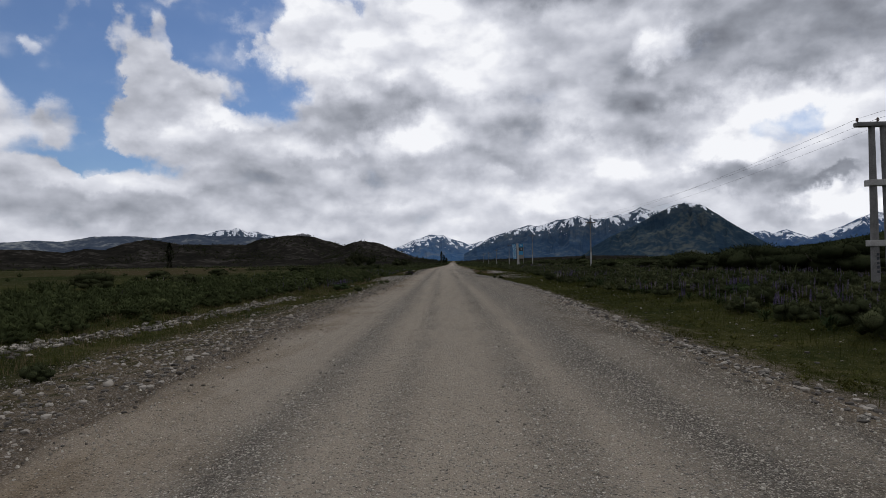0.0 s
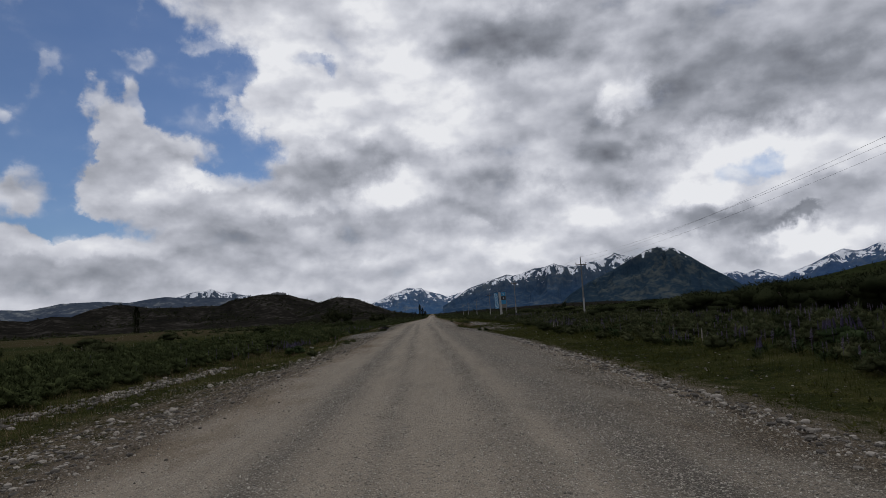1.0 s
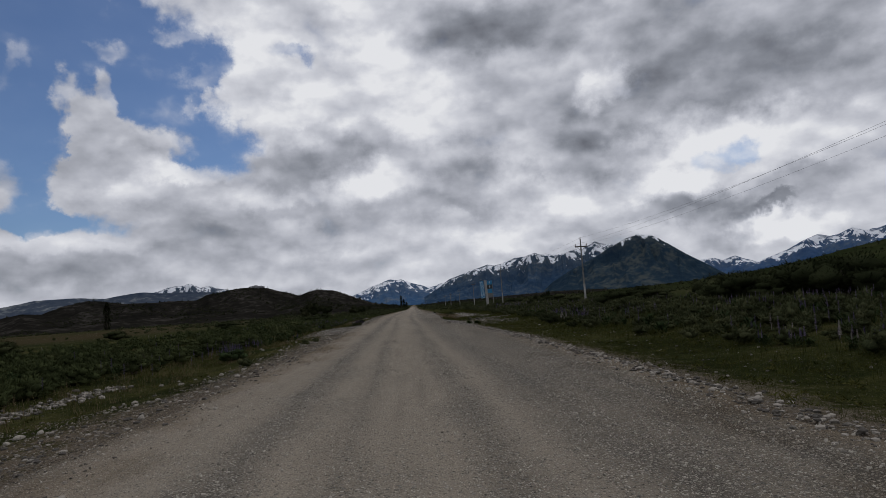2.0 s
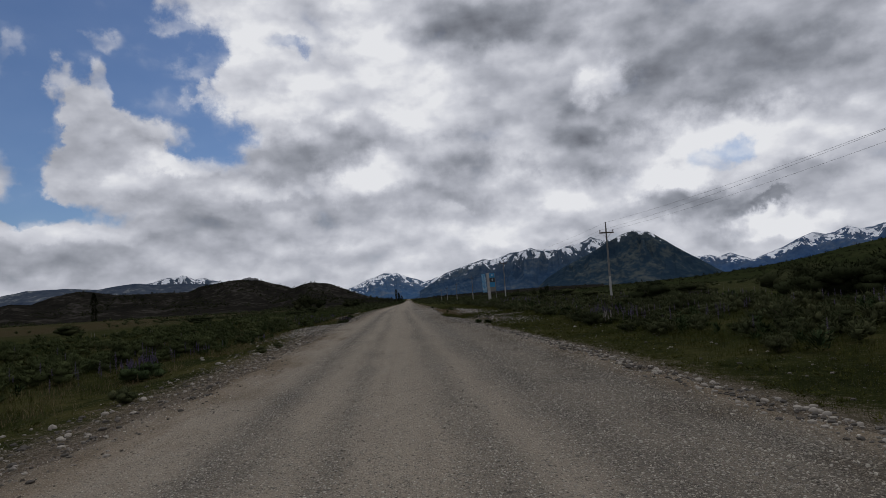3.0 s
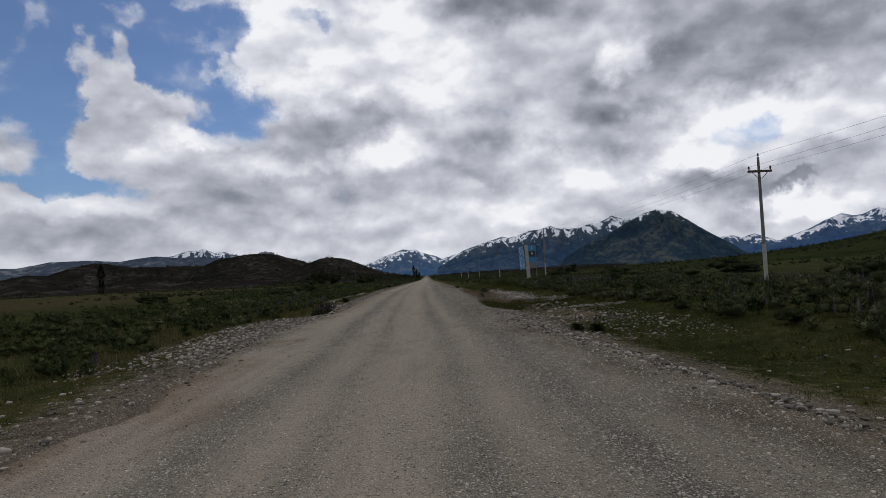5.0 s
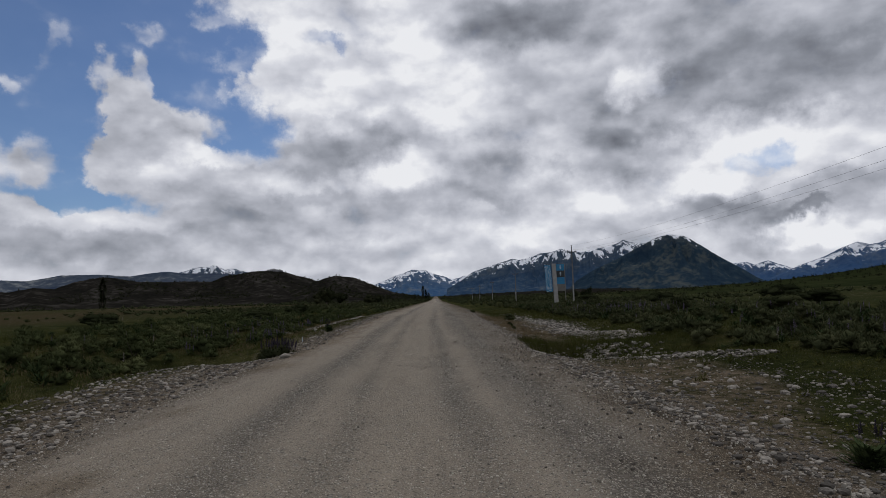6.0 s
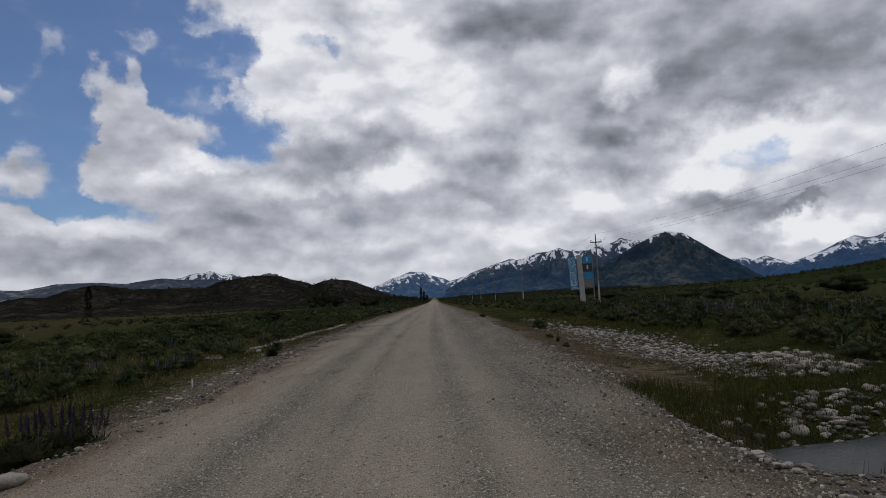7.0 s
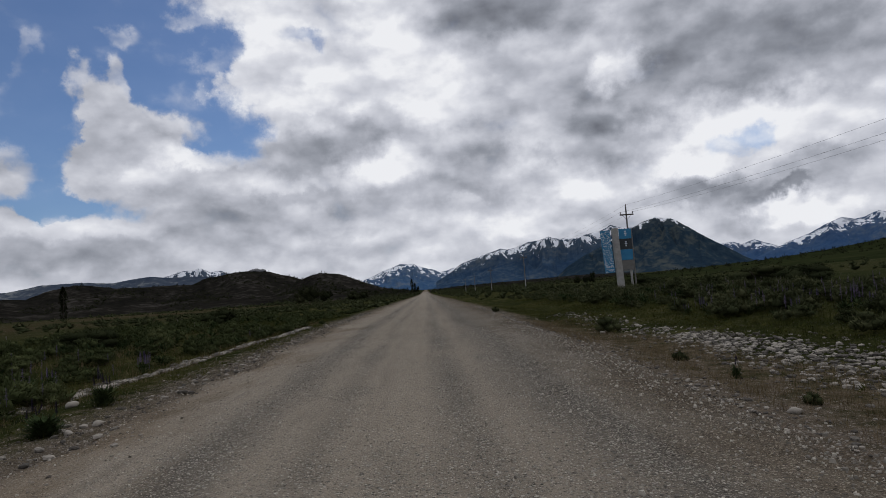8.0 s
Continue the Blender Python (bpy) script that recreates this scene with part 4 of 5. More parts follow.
SPIKE_LOW = [spike(rng, 16) for _ in range(2)]
TUFT = [blade_tuft(rng, 12, q) for q in (0.3, 0.5, 0.7, 0.9)]


def scatter(n, x0, x1, y0, y1, kinds, size, tall, keep=None, sink=0.03):
    """n places in a stretch of the plan: kind, x, y, z, size, height, turn. keep(x, y): the share that stays."""
    x, y = rng.uniform(x0, x1, n), rng.uniform(y0, y1, n)
    if keep is not None:
        k = rng.uniform(0, 1, n) < keep(x, y)
        x, y = x[k], y[k]
    n = len(x)
    s = rng.uniform(*size, n)
    return np.stack([rng.integers(0, kinds, n), x, y, ground_z(x, y) - sink, s, s * rng.uniform(*tall, n), rng.uniform(0, math.tau, n)], 1)


def clear_brook(x, y):
    return np.where(np.abs(y - 73.0) < 6.0, np.clip((np.abs(x) - 8.6) / 1.5, 0, 1), 1.0)


def thick_right(x, y):
    inner = np.interp(y, [0, 30, 45, 60, 80, 100, 130], [8.4, 7.9, 6.6, 7.5, 8.3, 7.2, 6.8]) + 1.6 * (fbm(y / 9, y * 0, 3, 71) - 0.5)
    return clear_brook(x, y) * np.clip((x - inner) / 1.2, 0, 1) * np.clip(0.55 + 1.3 * (fbm(x / 9, y / 9, 3, 73) - 0.32) * 2, 0.4, 1)


def thick_left(x, y):
    inner = np.interp(y, [0, 26, 45, 70, 80, 100, 130], [11.2, 11.0, 8.8, 9.0, 9.0, 8.6, 7.5]) + 1.6 * (fbm(y / 9, y * 0 + 5, 3, 75) - 0.5)
    return clear_brook(x, y) * np.clip((-x - inner) / 1.2, 0, 1) * np.clip(0.45 + 1.3 * (fbm(x / 9, y / 9, 3, 77) - 0.32) * 2, 0.25, 1)


def plant_things(name, kinds, mat, n, x0, x1, y0, y1, size, tall, keep, label, group, stems=True):
    """Single shrubs that stand near the road, each a thing with its foliage and stems."""
    meshes = [raw_mesh("foliage", v, f, mat, True) for v, f in kinds]
    bm = bmesh.new()
    for k in range(5):
        a = k * 1.3
        tube(bm, (0.03 * math.cos(a), 0.03 * math.sin(a), 0), (0.26 * math.cos(a), 0.26 * math.sin(a), 0.5), 0.016, 0.006, 5)
    stem = bpy.data.meshes.new("stem")
    bm.to_mesh(stem)
    bm.free()
    stem.materials.append(M_TWIG)
    for k, x, y, z, s, h, turn in scatter(n, x0, x1, y0, y1, len(kinds), size, tall, keep):
        ob = thing(name, (x, y, z), label, "shrub", group)
        ob.matrix_basis = Matrix.LocRotScale((x, y, z), Euler((0, 0, turn)), (s, s, h))
        part("foliage", meshes[int(k)], None, ob)
        part("stem", stem, None, ob)


plant_things("shrub", SHRUB_HI, M_SHRUB, 210, 6.5, 17, 8, 118, (0.8, 1.5), (0.55, 0.85), thick_right, "dense dark green roadside shrub on the meadow bank", "shrubs beside the road")
plant_things("shrub", SHRUB_HI, M_MEADOW, 200, -18, -6.5, 6, 118, (0.8, 1.5), (0.55, 0.80), thick_left, "dense dark green roadside shrub on the grassy verge", "shrubs beside the road")

strew("shrubs", SHRUB_MID, scatter(1500, 8, 22, 6, 150, 5, (0.5, 1.2), (0.55, 0.95), thick_right), M_SHRUB, "dense dark olive scrub covering the meadow bank", "shrubs", True)
strew("shrubs", SHRUB_MID, np.concatenate([scatter(1300, -25, -7, 4, 150, 5, (0.5, 1.25), (0.5, 0.85), thick_left), scatter(800, -21, -10.6, 8, 42, 5, (0.6, 1.3), (0.5, 0.9), lambda x, y: np.clip((-10.7 - x) / 0.8, 0, 1))]), M_MEADOW, "soft green scrub covering the low meadow", "shrubs", True)
far_sh = np.concatenate([
    scatter(2200, 18, 75, 10, 230, 5, (0.5, 1.3), (0.5, 0.9), lambda x, y: np.clip((np.interp(y, [0, 45, 62, 100, 160], [75, 66, 27, 24, 30]) + 4 * np.sin(y / 17) - x) / 6, 0.03, 1) * np.clip(0.2 + 2.4 * (fbm(x / 16, y / 16, 3, 79) - 0.4), 0.06, 1)),
    ])
strew("far_shrubs", SHRUB_FAR, far_sh, M_SHRUB, "dark scrub spread over the meadow", "shrubs", True)
strew("far_shrubs", SHRUB_FAR, scatter(1900, -80, -20, 10, 230, 5, (0.5, 1.3), (0.5, 0.85), lambda x, y: np.clip((36 + x) / 12, 0.05, 1) * np.clip(0.2 + 2.4 * (fbm(x / 16, y / 16, 3, 81) - 0.4), 0.06, 1)), M_MEADOW, "soft green scrub spread over the low meadow", "shrubs", True)
far_sh = np.concatenate([
    scatter(1100, 6, 60, 150, 520, 5, (1.0, 2.6), (0.45, 0.75), None),
    scatter(1100, -60, -7, 150, 520, 5, (1.0, 2.6), (0.4, 0.7), None),
    scatter(2800, -420, -60, 110, 560, 5, (1.5, 4.5), (0.4, 0.9), lambda x, y: np.where(np.abs(np.hypot(x, y - 40) - 455) < 50, 1.0, 0.03)),
    scatter(1500, 70, 330, 80, 420, 5, (1.5, 3.6), (0.4, 0.7), lambda x, y: np.clip(fbm(x / 50, y / 50, 2, 83) * 3 - 1.4, 0.02, 1)),
    scatter(900, -120, -6, 520, 1100, 5, (2.5, 6), (0.5, 0.9), None),
    scatter(900, 6, 160, 520, 1100, 5, (2.5, 6), (0.5, 0.9), None)])
strew("far_shrubs", SHRUB_LOW, far_sh, M_SHRUB, "dark scrub spread over the far meadow", "shrubs", True)

# grass on the verges
def strip(x, y):
    """The dry brook bed of stones beside the road, and the brown soil between the two."""
    bed = np.exp(-((x - 5.6) / 1.0) ** 4) * np.clip((y - 82.5) / 1.5, 0, 1) * np.clip((106 - y) / 2, 0, 1)
    soil = np.clip((5.0 - x) / 0.5, 0, 1) * np.clip((y - 79.5) / 2, 0, 1) * np.clip((106 - y) / 3, 0, 1)
    bank = np.clip((7.6 - x) / 1.5, 0, 1) * np.clip((y - 63.5) / 2, 0, 1) * np.clip((76 - y) / 1.5, 0, 1)
    return np.clip(1 - 0.95 * bed, 0, 1) * (1 - 0.8 * soil) * (1 - 0.8 * bank)


def verge_right(x, y):
    return strip(x, y) * np.clip((x - right_edge(y) - 0.3) / 0.5, 0, 1) * np.clip(2.4 * fbm(x / 2.2, y / 3, 3, 85) - 0.45, 0, 1)


def verge_left(x, y):
    stony = np.clip((x + 9.6) / 0.8, 0, 1) * np.clip(np.clip((30 - y) / 4, 0, 1) + np.clip(1.6 - np.abs(y - 68) * 0.18, 0, 1), 0, 1)
    return (1 - 0.8 * stony) * np.clip((left_edge(y) - np.where(y > 76, 0.3, 0.8) - x) / np.where(y > 76, 1.0, 2.2), 0, 1) * np.clip(2.6 * fbm(x / 2.0, y / 3, 3, 87) - 0.75, 0, 1)


gr = np.concatenate([
    scatter(15000, 4.0, 10, 4, 130, 4, (0.09, 0.20), (0.8, 1.3), verge_right, 0.01),
    scatter(14000, -12, -5.4, 4, 130, 4, (0.09, 0.19), (0.8, 1.3), verge_left, 0.01),
    scatter(900, 4.6, 9.0, 77.6, 82.5, 4, (0.16, 0.34), (0.8, 1.2), None, 0.01),
    scatter(520, 2.5, 4.6, 77.2, 79.5, 4, (0.2, 0.38), (0.8, 1.2), None, 0.01),
    scatter(160, 3.6, 9.0, 71.5, 75.0, 4, (0.16, 0.30), (0.8, 1.2), None, 0.01),
    scatter(8000, 7, 22, 4, 140, 4, (0.22, 0.42), (0.8, 1.2), lambda x, y: clear_brook(x, y) * strip(x, y), 0.01),
    scatter(8000, -24, -8.5, 4, 140, 4, (0.22, 0.42), (0.8, 1.2), clear_brook, 0.01)])
strew("grass", TUFT, gr, M_GRASS, "low olive grass on the verges and between the shrubs", "grass")
herbs = np.concatenate([scatter(4200, 4.4, 9.4, 4, 125, 5, (0.08, 0.30), (0.35, 0.7), verge_right, 0.01), scatter(4200, -12, -5.6, 4, 125, 5, (0.08, 0.24), (0.35, 0.7), verge_left, 0.01)])
strew("verge_herbs", SHRUB_TINY, herbs, M_GRASS, "small olive herbs dotted over the verge grass", "herbs")
dry = np.concatenate([scatter(2600, -17, -8, 4, 125, 4, (0.20, 0.40), (0.8, 1.2), clear_brook, 0.01), scatter(4200, 2.8, 5.3, 79, 108, 4, (0.07, 0.20), (0.8, 1.3), lambda x, y: np.clip(3 * fbm(x / 0.8, y / 1.4, 3, 131) - 1.0, 0, 1), 0.01), scatter(3500, -10, -5.4, 4, 110, 4, (0.08, 0.18), (0.8, 1.3), verge_left, 0.01)])
strew("dry_grass", TUFT, dry, M_DRY, "thin dry brown grass on the stony verges", "grass")

# woods on the hills
wd = []
for k, (hill, n, lo, hi) in enumerate(zip(woods, (6000, 2000, 3000, 600), (1.2, 1.2, 1.2, 2.5), (4.5, 4.5, 3.5, 5))):
    pick = hill[rng.integers(0, len(hill), n * 3)]
    keep = fbm(pick[:, 0] / 60, pick[:, 1] / 60, 4, 91 + k) > (0.47 if k == 0 else 0.40)
    if k == 2:
        keep &= rng.uniform(0, 1, len(pick)) < np.clip((np.hypot(pick[:, 0], pick[:, 1] - 40) - 400) / 40, 0.04, 1)
    pick = pick[keep][:n]
    s_ = rng.uniform(lo, hi, len(pick))
    wd.append(np.stack([rng.integers(0, 5, len(pick)), pick[:, 0], pick[:, 1], pick[:, 2] - 0.8, s_, s_ * rng.uniform(0.5, 1.0, len(pick)), rng.uniform(0, math.tau, len(pick))], 1))
strew("far_woods", SHRUB_TINY, np.concatenate(wd), M_TREE, "dark woods and scrub on the hill slopes", "woods")


# ================= lupins =================
BEDS = ((11.5, 24, 3.6, 9), (9.2, 53, 2.4, 6), (11.5, 98, 3.0, 9), (20, 40, 5, 9), (-9.5, 45, 2.0, 8), (-11, 92, 2.5, 8), (17, 75, 5, 7))


def lupin_bed(x, y):
    """The purple lupins grow in beds, with a few strays between them."""
    d = np.max([np.exp(-((x - bx_) / w_) ** 2 - ((y - by_) / h_) ** 2) for bx_, by_, w_, h_ in BEDS], axis=0)
    return clear_brook(x, y) * np.clip(1.5 * d * fbm(x / 2, y / 3, 2, 97) + 0.03, 0, 1)


def lupins(n, x0, x1, y0, y1, keep, colour, label):
    """Single flowering lupins: a mound of leaves under a few flower spikes."""
    leaf = [raw_mesh("foliage", v, f, M_LUPLEAF) for v, f in LUP_LEAF]
    bloom = [raw_mesh("flower_spike", v, f, colour) for v, f in SPIKES]
    for k, x, y, z, s, h, turn in scatter(n, x0, x1, y0, y1, 4, (0.5, 0.8), (0.55, 0.8), keep):
        ob = thing("lupin", (x, y, z), label, "lupin", "lupins beside the road", math.degrees(turn))
        part("foliage", leaf[int(k)], None, ob).scale = (s, s, s * 0.75)
        for j in range(rng.integers(3, 7)):
            fs = part("flower_spike", bloom[j % 2], None, ob)
            q = rng.uniform(0.55, 1.0) * h
            fs.location, fs.scale = (rng.uniform(-0.3, 0.3) * s, rng.uniform(-0.3, 0.3) * s, s * 0.25), (q * 0.9, q * 0.9, q)


def spikes(n, x0, x1, y0, y1, keep, colour, name, label):
    p = scatter(n, x0, x1, y0, y1, 2, (0.3, 0.48), (0.8, 1.1), keep, -0.28)
    strew(name, SPIKE_LOW, p, colour, label, "lupins")


def white_bed(x, y):
    return clear_brook(x, y) * np.clip(4.0 * fbm(x / 4, y / 5, 2, 99) - 2.3, 0, 1)


lupins(150, 8.4, 14.5, 14, 60, lupin_bed, M_PURPLE, "purple lupin in flower among the roadside scrub")
lupins(50, 8.0, 14, 84, 115, lupin_bed, M_PURPLE, "purple lupin in flower among the roadside scrub")
lupins(60, -13, -8.6, 36, 104, lupin_bed, M_PURPLE, "purple lupin in flower on the grassy verge")
lupins(34, 7.8, 13, 15, 110, white_bed, M_WHITE, "white lupin in flower among the roadside scrub")
spikes(4200, 8.5, 27, 10, 120, lupin_bed, M_PURPLE, "purple_lupins", "purple lupin spikes scattered through the scrub")
spikes(900, -18, -8, 30, 110, lupin_bed, M_PURPLE, "purple_lupins", "purple lupin spikes scattered through the meadow scrub")
spikes(700, 8, 34, 10, 150, white_bed, M_WHITE, "white_lupins", "white lupin spikes scattered through the scrub")
spikes(400, -28, -9, 10, 150, white_bed, M_WHITE, "white_lupins", "white lupin spikes scattered through the meadow scrub")
lup = np.concatenate([scatter(1700, 8.5, 26, 8, 140, 4, (0.45, 0.85), (0.6, 1.0), thick_right), scatter(900, -26, -9, 6, 140, 4, (0.45, 0.8), (0.6, 1.0), thick_left)])
strew("lupin_leaves", LUP_LOW, lup, M_LUPLEAF, "bright green lupin leaves filling the meadow scrub", "lupins")


# ================= single trees =================
def poplar(x, y, tall, wide, label):
    z = float(ground_z(x, y))
    ob = thing("poplar_tree", (x, y, z - 0.2), label, "tree", "poplars")
    bm = bmesh.new()
    tube(bm, (0, 0, 0), (0, 0, tall * 0.85), tall * 0.018, tall * 0.004, 8)
    for k in range(14):
        a, h = k * 2.4, tall * (0.12 + 0.05 * k)
        tube(bm, (0, 0, h), (wide * 0.3 * math.cos(a), wide * 0.3 * math.sin(a), h + tall * 0.14), tall * 0.006, tall * 0.002, 5)
    part("trunk", bm, M_TWIG, ob)
    r = np.random.default_rng(int(abs(x) * 7 + y))
    V, F = [], []
    for i in range(1500):
        t = r.uniform(0, 1) ** 0.8
        w = wide * 0.5 * (np.sin(np.pi * (0.12 + 0.86 * t)) ** 0.7) * (0.75 + 0.35 * math.sin(9 * t + i % 3))
        a = r.uniform(0, math.tau)
        q = np.array([math.cos(a) * w * r.uniform(0.5, 1), math.sin(a) * w * r.uniform(0.5, 1), tall * (0.08 + 0.92 * t)])
        d, s = r.normal(size=3), wide * 0.09 * r.uniform(0.6, 1.4)
        d /= np.linalg.norm(d)
        c = np.cross(d, (0.3, 0.2, 0.9))
        k = len(V)
        V += [q - d * s, q + c * s * 0.6, q + d * s, q - c * s * 0.6]
        F.append((k, k + 1, k + 2, k + 3))
    part("crown", raw_mesh("crown", V, F, M_TREE), None, ob)


def at(bearing, dist):
    a = radians(bearing)
    return dist * math.sin(a), 40 + dist * math.cos(a)


def far_tree(bearing, dist, tall, wide, label):
    x, y = at(bearing, dist)
    poplar(x, y, tall, wide, label)


for bearing, dist, tall, wide in ((-1.25, 520, 13, 3.2), (-1.0, 530, 10, 3.0), (-0.75, 525, 7, 2.6)):
    far_tree(bearing, dist, tall, wide, "slender dark poplar by the road's end")
far_tree(-27.2, 420, 18.5, 5.6, "tall dark poplar at the field's edge")


# ================= stones =================
def cobble(r, fine):
    bm = bmesh.new()
    bmesh.ops.create_icosphere(bm, subdivisions=2 if fine else 1, radius=0.5)
    o = Vector(r.uniform(-9, 9, 3))
    for v in bm.verts:
        v.co *= 1 + 0.55 * noise.noise(v.co * 1.9 + o) + 0.12 * noise.noise(v.co * 6 + o)
        v.co.z *= 0.62
    bm.verts.ensure_lookup_table()
    V, F = np.array([v.co[:] for v in bm.verts]), np.array([[v.index for v in f.verts] for f in bm.faces])
    bm.free()
    return V, F


def chip(r):
    """A flat broken bit of stone with a tilted top."""
    a = np.sort(r.uniform(0, math.tau, 4) * 0.35 + np.arange(4) * 1.57)
    ring = np.stack([np.cos(a), np.sin(a) * r.uniform(0.55, 0.95)], 1) * r.uniform(0.75, 1.2, (4, 1)) * 0.5
    top = ring * r.uniform(0.55, 0.85, (4, 1)) + r.uniform(-0.06, 0.06, 2)
    V = np.concatenate([np.c_[ring, np.full(4, -0.08)], np.c_[top, r.uniform(0.16, 0.42, 4)]])
    return V, np.array([[4, 5, 6, 7], [0, 1, 5, 4], [1, 2, 6, 5], [2, 3, 7, 6], [3, 0, 4, 7]])


COB = [cobble(rng, False) for _ in range(6)]
COB_HI = [raw_mesh("stone", *cobble(rng, True), M_STONE, True) for _ in range(6)]
CHIP = [chip(rng) for _ in range(8)]


def stone_z(x, y):
    inside = (x > left_edge(y)) & (x < right_edge(y))
    return np.where(inside, road_z(x, y), ground_z(x, y))


def stones(n, xf, y0, y1, size, kinds, power=2.2):
    y = rng.uniform(y0, y1, n)
    x = xf(y, n)
    s = size[0] + (size[1] - size[0]) * rng.uniform(0, 1, n) ** power
    return np.stack([rng.integers(0, kinds, n), x, y, stone_z(x, y) + 0.10 * s, s, s * rng.uniform(0.7, 1.1, n), rng.uniform(0, math.tau, n)], 1)


windrow = np.concatenate([
    stones(3400, lambda y, n: right_edge(y) + 0.05 + rng.normal(0, 0.28, n), 3, 70, (0.03, 0.12), 6, 2.6),
    stones(1500, lambda y, n: right_edge(y) + np.abs(rng.normal(0, 0.45, n)), 70, 135, (0.03, 0.10), 6, 2.6),
    stones(2000, lambda y, n: left_edge(y) - 0.8 + rng.normal(0, 0.6, n), 2, 72, (0.03, 0.12), 6),
    stones(1500, lambda y, n: left_edge(y) - 0.4 + rng.normal(0, 0.4, n), 60, 135, (0.03, 0.13), 6),
    stones(1100, lambda y, n: right_edge(y) + 0.05 + np.abs(rng.normal(0, 0.6, n)), 60, 82, (0.03, 0.10), 6, 2.4),
    stones(1700, lambda y, n: -11.0 + 0.035 * y + rng.normal(0, 0.28, n), 6, 36, (0.05, 0.20), 6, 1.5),
    stones(1500, lambda y, n: left_edge(y) - 0.2 - 3.8 * rng.uniform(0, 1, n) ** 1.2, 5, 22, (0.02, 0.11), 6, 2.4),
    stones(1300, lambda y, n: -9.3 + 0.06 * (y - 96) + rng.normal(0, 0.2, n), 93, 117, (0.08, 0.27), 6, 1.5),
    stones(2600, lambda y, n: 2.6 + 5.0 * rng.uniform(0, 1, n) ** 0.9, 60, 75.0, (0.02, 0.075), 6, 2.0),
    stones(480, lambda y, n: np.clip(3.3 + (75.4 - y) * 2.0 + rng.normal(0, 0.8, n), 2.6, 8.4), 72.6, 75.3, (0.06, 0.19), 6, 1.6),
    stones(130, lambda y, n: 3.6 + 4.2 * rng.uniform(0, 1, n), 61, 70, (0.07, 0.17), 6, 2.0),
    stones(3600, lambda y, n: 5.75 + rng.normal(0, 0.42, n) * (1 + np.exp(-((y - 90) / 4) ** 2)), 81, 98, (0.04, 0.14), 6, 1.8),
    stones(500, lambda y, n: 5.6 + rng.normal(0, 0.5, n), 98, 112, (0.04, 0.14), 6, 1.8),
    stones(420, lambda y, n: 7.2 + rng.normal(0, 0.5, n), 80.5, 84.5, (0.06, 0.24), 6, 1.4),
    stones(260, lambda y, n: 5.6 + rng.normal(0, 0.9, n), 77.3, 79.3, (0.05, 0.22), 6, 1.6),
    stones(420, lambda y, n: rng.uniform(4.4, 8.6, n), 5, 58, (0.03, 0.11), 6, 2.0),
    stones(2600, lambda y, n: rng.uniform(-9.5, -5.4, n), 59, 75, (0.025, 0.11), 6, 2.0)])
strew("verge_stones", COB, windrow, M_STONE, "pale rounded stones heaped along the road edges", "stones")

def coarse(x, y):
    """Where the loose gravel lies thick: in the ridges between the wheel tracks and along both edges."""
    across_ = x + np.interp(y, [20, 95], [0.15, 1.45])
    d = sum(h * np.clip(1 - np.abs(across_ - m) / w, 0, 1) for m, w, h in ((-4.6, 0.9, 0.75), (-2.1, 0.6, 0.8), (-0.95, 0.35, 0.4), (0.65, 0.5, 0.6), (2.05, 1.0, 1.05), (3.5, 1.05, 1.1)))
    return np.clip(-0.02 + 0.85 * d + 0.7 * (fbm(x / 1.2, y / 3, 3, 113) - 0.5), 0.02, 1)


def gravelled(n, y0, y1, size, power):
    p = stones(n, lambda y, k: left_edge(y) + (right_edge(y) - left_edge(y)) * rng.uniform(0, 1, k), y0, y1, size, 8, power)
    return p[rng.uniform(0, 1, len(p)) < 1.3 * coarse(p[:, 1], p[:, 2])]


gravel = np.concatenate([
    gravelled(60000, 3.5, 60, (0.016, 0.046), 1.6),
    gravelled(48000, 60, 104, (0.016, 0.046), 1.6),
    gravelled(1600, 3.5, 112, (0.04, 0.07), 2.2),
    stones(6000, lambda y, n: right_edge(y) - 0.3 + rng.normal(0, 0.35, n), 2, 115, (0.02, 0.06), 8, 2.0)])
spilt = np.concatenate([
    stones(11000, lambda y, n: left_edge(y) - 0.5 + rng.normal(0, 0.8, n), 2, 110, (0.018, 0.065), 8, 2.0),
    stones(3500, lambda y, n: right_edge(y) + rng.normal(-0.2, 0.8, n), 60, 84, (0.02, 0.07), 8, 2.0),
    stones(2200, lambda y, n: rng.uniform(2.5, 7.5, n), 63, 104, (0.015, 0.07), 8, 2.0),
    stones(6000, lambda y, n: left_edge(y) - 0.2 - 3.9 * rng.uniform(0, 1, n), 4, 30, (0.02, 0.07), 8, 2.0)])
for heap in (gravel, spilt):
    heap[:, 3] -= 0.12 * heap[:, 4]
    heap[:, 5] *= 1.15
strew("gravel", CHIP, gravel, M_PEBBLE, "loose grey gravel strewn over the road", "gravel")
strew("verge_gravel", CHIP, spilt, M_GRIT, "brownish gravel thinning out over the verges", "gravel")


# ================= power line =================

def insulator(parent, x, y, z):
    bm = bmesh.new()
    tube(bm, (x, y, z), (x, y, z + 0.16), 0.018, 0.018, 6)
    for k, r in enumerate((0.055, 0.065, 0.05)):
        tube(bm, (x, y, z + 0.06 + 0.05 * k), (x, y, z + 0.10 + 0.05 * k), r, r * 0.55, 10)
    part("insulator", bm, M_GLAZE, parent, "brown glazed insulator")


